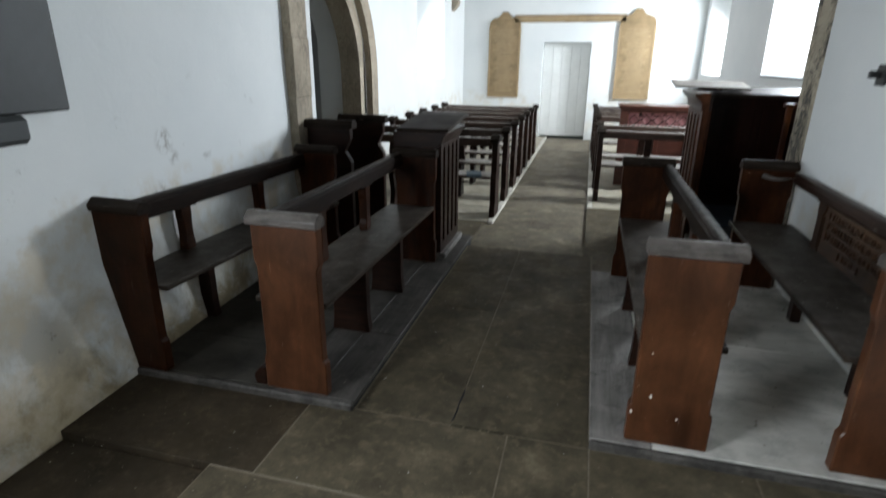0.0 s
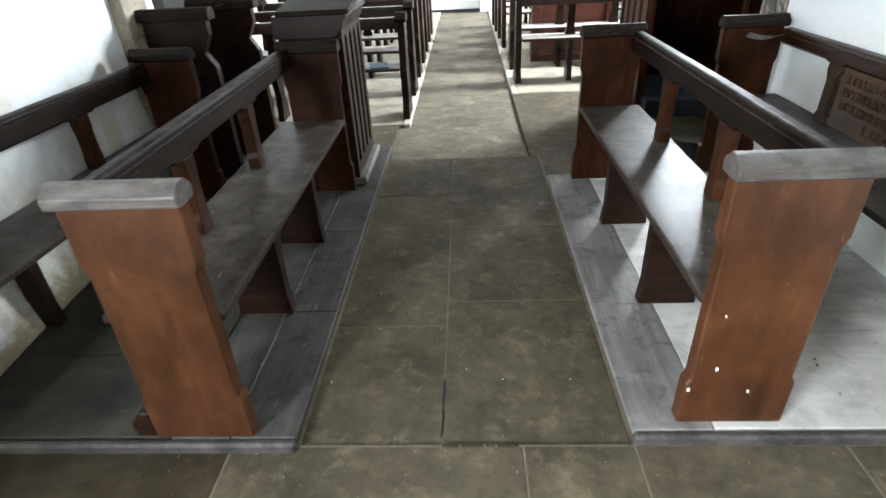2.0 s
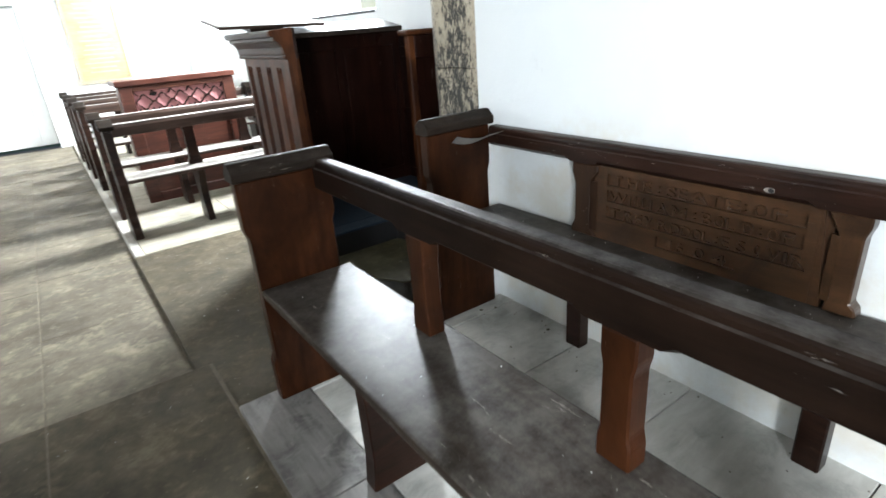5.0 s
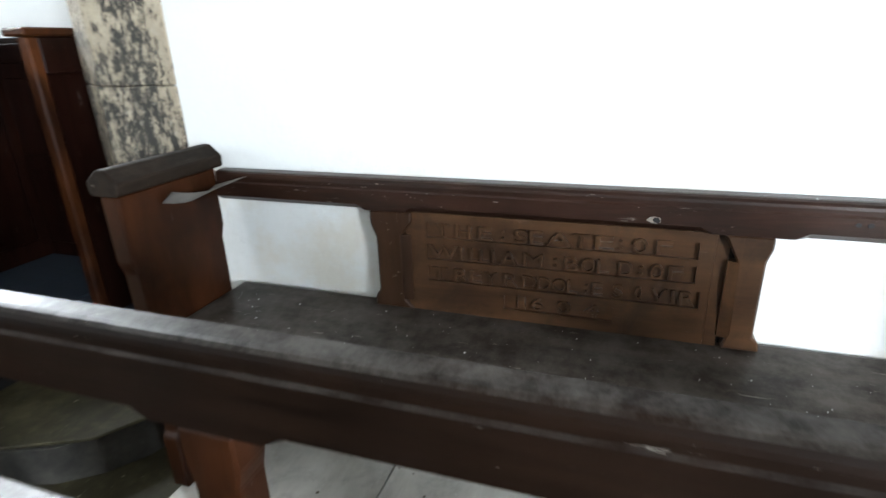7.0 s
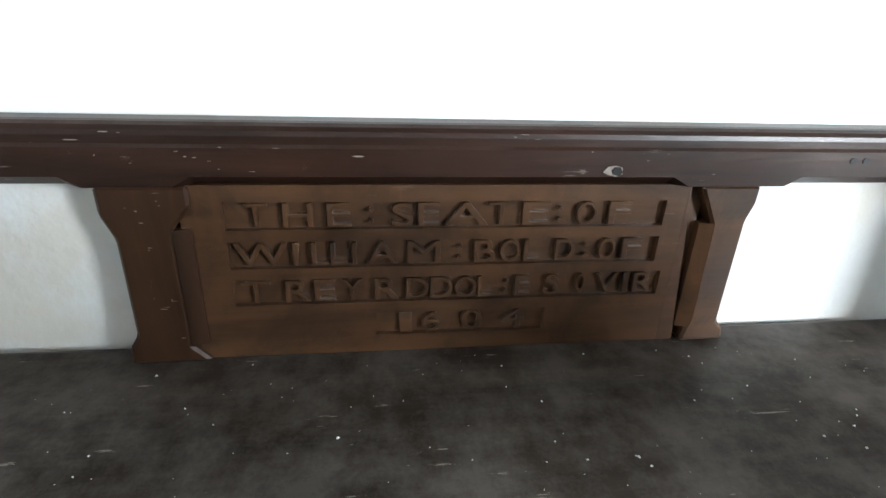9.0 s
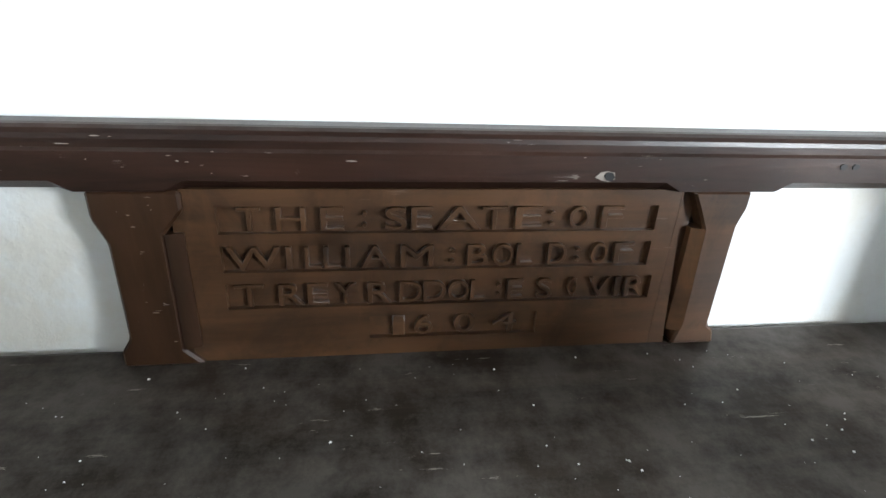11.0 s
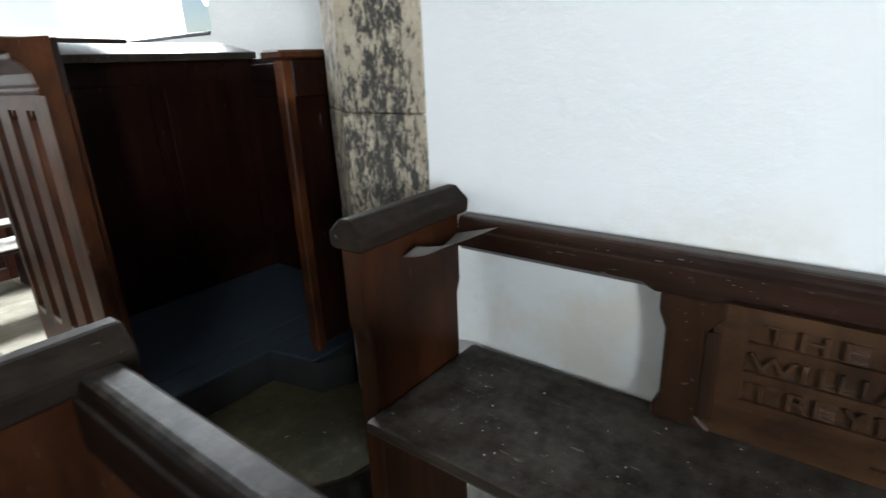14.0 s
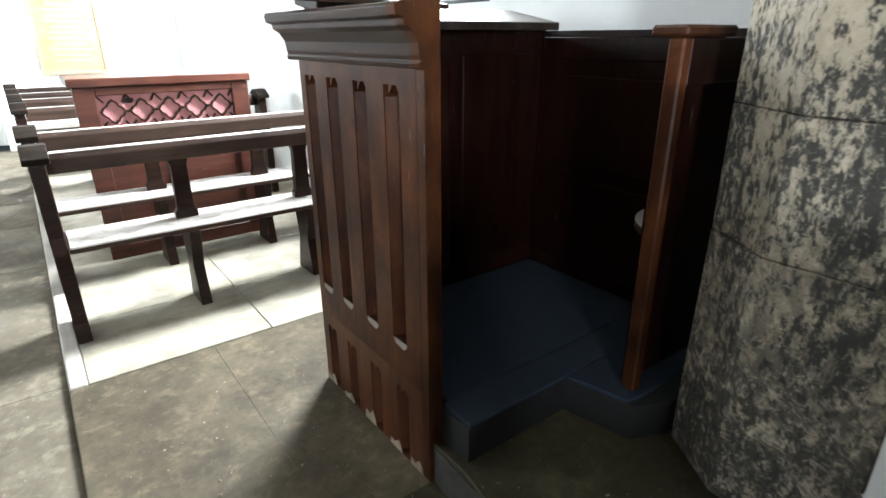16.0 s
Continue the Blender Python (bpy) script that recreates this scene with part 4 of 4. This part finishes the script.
# ---- harmonium with fretwork back ----
ha = thing("harmonium", pose(0.415, 7.305, ZF), "red-brown harmonium with pierced fretwork over faded red cloth", "harmonium")
part("body", B(0.02, 0.90, 0.04, 0.36, 0.0, 0.975, bev=0.005), RED, ha)
part("lid", B(-0.02, 0.935, -0.018, 0.40, 0.976, 1.022, bev=0.006), RED, ha)
fr = bmesh.new()
for a, b, c, d in ((0.0, 0.10, 0.0, 0.975), (0.82, 0.92, 0.0, 0.975), (0.10, 0.82, 0.93, 0.975), (0.10, 0.82, 0.70, 0.75), (0.10, 0.82, 0.0, 0.08), (0.43, 0.49, 0.08, 0.70)):
    box(fr, a, b, 0.0, 0.038, c, d, bev=0.004)
part("back_frame", fr, RED, ha)
part("cloth", B(0.10, 0.82, 0.030, 0.0385, 0.75, 0.93), CLOTH, ha, "faded red cloth with a torn hole")
part("tear", P([(0.215, 0.895), (0.26, 0.915), (0.285, 0.905), (0.27, 0.88), (0.235, 0.885)], "y", 0.0275, 0.0298), BLACK, ha, "dark torn hole in the cloth")
fw = bmesh.new()
n = 5
cw = 0.72 / n
for i in range(n):
    cx = 0.10 + cw * (i + 0.5)
    ring = []
    for k in range(16):
        a = math.tau * k / 16
        rr = 0.056 + 0.010 * math.cos(4 * a)
        ring.append((cx + rr * math.cos(a), 0.84 + rr * 1.05 * math.sin(a)))
    for k in range(16):
        (u0, v0), (u1, v1) = ring[k], ring[(k + 1) % 16]
        s = 0.80
        i0, i1 = (cx + (u0 - cx) * s, 0.84 + (v0 - 0.84) * s), (cx + (u1 - cx) * s, 0.84 + (v1 - 0.84) * s)
        prism(fw, [(u0, v0), (u1, v1), i1, i0], "y", 0.012, 0.029)
    for sx in (-1, 1):
        for sz in (-1, 1):
            p0, p1 = (cx + sx * 0.045, 0.84 + sz * 0.05), (cx + sx * cw / 2, 0.84 + sz * 0.09)
            prism(fw, [p0, (p0[0] + 0.012, p0[1]), (p1[0] + 0.006, p1[1]), (p1[0] - 0.006, p1[1])], "y", 0.014, 0.029)
    box(fw, cx + cw / 2 - 0.02, cx + cw / 2 + 0.02, 0.014, 0.029, 0.833, 0.847)
part("fretwork", fw, OAK, ha, "dark pierced fretwork of quatrefoils")
part("lower_panel", B(0.10, 0.43, 0.022, 0.0385, 0.08, 0.70), RED, ha)
part("lower_panel", B(0.49, 0.82, 0.022, 0.0385, 0.08, 0.70), RED, ha)

# ---- things on the near walls ----
pl = thing("wall_tablet", pose(-2.135, 1.80, 1.27), "dark slate memorial tablet on a stone corbel", "tablet")
part("slab", B(0.0, 0.06, -0.62, 0.0, 0.02, 0.80, bev=0.008), SLATE, pl)
part("corbel", B(0.0, 0.09, -0.40, -0.21, -0.09, 0.019, bev=0.02), SLATE, pl)
sc = thing("wall_bracket", pose(1.41, 3.16, 1.45), "small black iron bracket on the wall", "bracket")
part("plate", B(-0.02, 0.0, -0.05, 0.05, -0.05, 0.05, bev=0.006), IRON, sc)
part("arm", B(-0.07, -0.021, -0.015, 0.015, -0.015, 0.02, bev=0.004), IRON, sc)

# ---- platforms and floor pieces ----
def platform(name, x0, x1, y0, y1, top, label, dark, cols, seed, width=0.30, pale=None):
    """Plank platform: dark boards along the aisle, pale boards across between."""
    rnd = random.Random(seed)
    p = thing(name, pose(0, 0, 0), label, "platform", kind="structure")
    part("bearer", B(x0 + 0.02, x1 - 0.01, y0 + 0.02, y1 - 0.01, -0.075, top - 0.026), BLACK, p)
    for a, b, mt in dark:
        y = y0
        while y < y1 - 0.05:
            d = min(rnd.uniform(0.55, 0.75), y1 - y)
            part("plank", B(a, b - 0.003, y, y + d - 0.002, top - 0.025, top - rnd.uniform(0, 0.002), bev=0.003), mt, p, "worn dark plank along the edge")
            y += d
    for a, b in cols:
        y = y0 + 0.005
        while y < y1 - 0.02:
            d = min(width * rnd.uniform(0.85, 1.2), y1 - y)
            part("plank", B(a, b - 0.004, y, y + d - 0.004, top - 0.025, top - rnd.uniform(0.0, 0.003), bev=0.002), pale or PALE, p)
            y += d
    part("nosing", B(x0, x1, y0 - 0.03, y0 - 0.001, top - 0.045, top - 0.002, bev=0.008), BOARD_DARK, p, "dusty grey rounded front edge")
    return p


platform("platform_south", 0.155, 1.40, 1.885, 3.86, ZP, "low plank platform with pale dusty boards", [(0.155, 0.40, BOARD)], [(0.40, 1.41)], 11, 0.5, DUSTY)
platform("platform_north", -2.14, -0.88, 1.86, 4.46, ZP, "low plank platform with grey dusty boards", [(-1.09, -0.88, BOARD_DARK), (-1.28, -1.09, BOARD_DARK)], [(-2.14, -1.28)], 12, 0.4, GREY)


def flags(xs, y0, y1, top, step, material, seed, jitter=0.2, gap=0.006, depth=0.09):
    """Rows of flagstones between the x lines given."""
    rnd = random.Random(seed)
    for a, b in zip(xs, xs[1:]):
        y = y0
        while y < y1 - 0.05:
            d = step * rnd.uniform(1 - jitter, 1 + jitter)
            if y1 - y - d < step * 0.4:
                d = y1 - y
            t = top + (rnd.uniform(-0.0015, 0.0) if gap > 0.002 else 0.0)
            part("flagstone", B(a + gap / 2, b - gap / 2, y + gap / 2, y + d - gap / 2, top - depth, t, bev=min(0.002, gap / 3)), material, floor)
            y += d


def row(cuts, x0, x1, top, material, seed, gap=0.005):
    for i, (a, b) in enumerate(zip(cuts, cuts[1:])):
        flags([x0, x1], a, b, top, b - a, material, seed + i, 0.0, gap)


row((1.862, 2.455, 3.055, 3.70, 4.30), -0.88, -0.43, -0.012, FLAG, 21)
row((1.862, 2.62, 3.30, 4.30), -0.43, 0.152, -0.012, FLAG, 61)
# The far aisle's lit look comes from these lighter stones.
flags([-0.90, -0.44, 0.095], 4.30, 12.0, -0.05, 0.85, FLAG_LIT, 28)
flags([-2.05, -1.09], 1.374, 1.856, 0.0, 0.6, FLAG_SHADED, 22, 0.0, gap=0.006)
flags([-1.09, -0.18, 0.155, 0.775, 1.42], 1.374, 1.856, 0.0, 0.6, FLAG, 39, 0.0, gap=0.006)
for a_, b_ in ((-0.43, -0.375), (-0.37, -0.30), (-0.295, -0.265), (-0.26, -0.195)):
    part("packing_stone", B(a_, b_, 1.842, 1.868, -0.06, -0.001, bev=0.003), FLAG_DAMP, floor, "small stone packed into a wide joint")
part("open_joint", P([(-0.436, 1.90), (-0.430, 1.90), (-0.424, 1.98), (-0.430, 2.03), (-0.423, 2.10), (-0.430, 2.17), (-0.436, 2.06), (-0.432, 1.98)], "z", -0.0135, -0.0112), BLACK, floor, "dark open joint between two flagstones")
flags([-1.28, -0.36, 0.12, 0.75, 1.42], -2.4, 1.37, 0.0, 0.8, FLAG, 23)
flags([-2.0, -1.28], 1.06, 1.37, -0.03, 0.7, FLAG_SHADED, 24)
flags([-2.0, -1.28], -2.4, 1.055, -0.06, 0.7, FLAG_SHADED, 33)
flags([0.098, 0.62], 3.87, 5.97, SF, 3.0, FLAG, 25, gap=0.001)
flags([0.62, 2.03], 3.87, 4.80, SF, 3.0, FLAG_DAMP, 34, gap=0.001)
flags([0.62, 2.03], 4.80, 5.97, SF, 3.0, FLAG, 30, gap=0.001)
flags([-3.3, -2.2, -1.55, -0.90], 4.47, 5.12, -0.03, 0.6, FLAG, 26, 0.0)
flags([-5.3, -4.2, -3.3], 3.6, 7.8, -0.03, 0.8, FLAG, 27)


def pale_floor(x0, x1, y0, y1, top, seed, edge):
    rnd = random.Random(seed)
    y = y0
    while y < y1 - 0.02:
        d = min(0.62 * rnd.uniform(0.9, 1.1), y1 - y)
        cut = rnd.uniform(0.35, 0.65) * (x1 - x0) + x0
        for a, b in ((x0, cut), (cut, x1)):
            part("floor_board", B(a, b - 0.004, y, y + d - 0.004, top - 0.09, top - rnd.uniform(0, 0.003), bev=0.003), PALE, floor)
        y += d
    part("edge_board", B(*edge, y0, y1, top - 0.09, top + 0.001, bev=0.006), PALE_Y, floor)


pale_floor(0.162, 2.03, 5.975, 12.0, ZF, 31, (0.098, 0.159))
pale_floor(-2.70, -0.87, 5.125, 12.0, ZF, 32, (-0.868, -0.81))


# ---- crumbs of plaster on the seats and boards ----
def crumbs(name, x0, x1, y0, y1, z, count, seed, label, material=None, size=1.0):
    rnd = random.Random(seed)
    verts, faces = [], []
    for _ in range(count):
        x, y, a = rnd.uniform(x0, x1), rnd.uniform(y0, y1), rnd.uniform(0, 6.28)
        k = (0.0007 + 0.0018 * rnd.random() ** 4) * size
        n0 = len(verts)
        for i in range(4):
            q = a + i * 1.571 + rnd.uniform(-0.4, 0.4)
            verts.append((x + k * math.cos(q), y + k * math.sin(q), z))
        verts.append((x, y, z + min(k * 1.1, 0.004)))
        faces += [(n0 + i, n0 + (i + 1) % 4, n0 + 4) for i in range(4)]
    me = bpy.data.meshes.new(name)
    me.from_pydata(verts, [], faces)
    me.materials.append(material or DOORPAINT)
    tagged(new(name, me), label, "debris", kind="stuff")


crumbs("plaster_crumbs", 1.02, 1.33, 2.0, 3.80, ZP + 0.4655, 150, 41, "white crumbs of fallen plaster on a bench seat")
crumbs("plaster_crumbs", 0.31, 0.60, 2.0, 3.76, ZP + 0.4425, 50, 42, "white crumbs of fallen plaster on a bench seat")
crumbs("plaster_crumbs", 0.62, 1.38, 2.0, 3.80, ZP + 0.0005, 90, 43, "white crumbs of fallen plaster on floor boards")
crumbs("plaster_crumbs", 0.20, 0.88, 4.0, 5.80, SF + 0.0005, 60, 44, "white crumbs of fallen plaster on the floor")
crumbs("dead_leaf_bits", 0.64, 1.38, 2.0, 3.82, ZP + 0.0005, 60, 45, "small dark bits of dead leaf on pale boards", MORTAR, 4.5)
crumbs("dead_leaf_bits", 0.20, 0.88, 4.0, 5.80, SF + 0.0005, 40, 46, "small dark bits of dead leaf on the floor", MORTAR, 4.0)
crumbs("plaster_crumbs", -0.86, 0.12, 1.9, 4.28, -0.0115, 70, 47, "white crumbs of fallen plaster on the flagstones", None, 1.3)
crumbs("plaster_crumbs", -2.05, 1.40, 0.6, 1.84, 0.0003, 80, 48, "white crumbs of fallen plaster on the flagstones", None, 1.2)


def flecks(parent, y0, y1, z0, z1, x, count, seed):
    """Small flat losses in the varnish, on a face towards -x."""
    rnd = random.Random(seed)
    verts, faces = [], []
    for _ in range(count):
        y, z = rnd.uniform(y0, y1), rnd.uniform(z0, z1)
        a, b = 0.0015 + 0.012 * rnd.random() ** 3, 0.0004 + 0.0011 * rnd.random() ** 2
        n0 = len(verts)
        for i in range(6):
            q = i * math.tau / 6
            k = rnd.uniform(0.5, 1.0)
            verts.append((x - 0.0004, y + a * k * math.cos(q), z + b * k * math.sin(q)))
        verts.append((x - 0.0008, y, z))
        faces += [(n0 + i, n0 + (i + 1) % 6, n0 + 6) for i in range(6)]
    me = bpy.data.meshes.new("varnish_loss")
    me.from_pydata(verts, [], faces)
    me.materials.append(FLECK)
    ob = new("varnish_loss", me)
    ob.parent = parent
    tagged(ob, "pale flecks where varnish is lost", kind="stuff")


flecks(wb, 1.27, 1.86, 0.735, 0.80, RX, 30, 51)
flecks(wb, 0.60, 1.25, 0.745, 0.80, RX, 7, 52)
flecks(wb, 1.345, 1.405, 0.50, 0.72, RX + 0.003, 14, 53)


# ---- small loose things ----
def closed_book(m, w, d, h, cover, label):
    bk = thing("book", m, label, "book")
    part("lower_cover", B(0, w, 0, d, 0, 0.003), cover, bk)
    part("pages", B(0.004, w - 0.004, 0.003, d - 0.004, 0.0031, h - 0.0031), PAPER, bk, "yellowed page block")
    part("upper_cover", B(0, w, 0, d, h - 0.003, h), cover, bk)
    part("spine", B(0, w, -0.003, -0.0002, 0, h, bev=0.001), cover, bk)
    return bk


BLUE = simple("faded_blue_cloth", (0.10, 0.15, 0.19), 0.8, 0.2, 30)
closed_book(pose(-1.10, 5.17, ZF + 0.4285, 0, 0, 12), 0.15, 0.20, 0.025, BLUE, "faded blue closed book lying on a pew seat")
cb_ = thing("corbel", pose(-2.70, 10.98, 2.42), "small brown stone corbel high on the wall", "corbel")
part("block", P([(-0.01, 0.0), (0.05, 0.03), (0.12, 0.12), (0.13, 0.22), (-0.01, 0.22)], "y", -0.10, 0.10, bev=0.01), STONE, cb_)
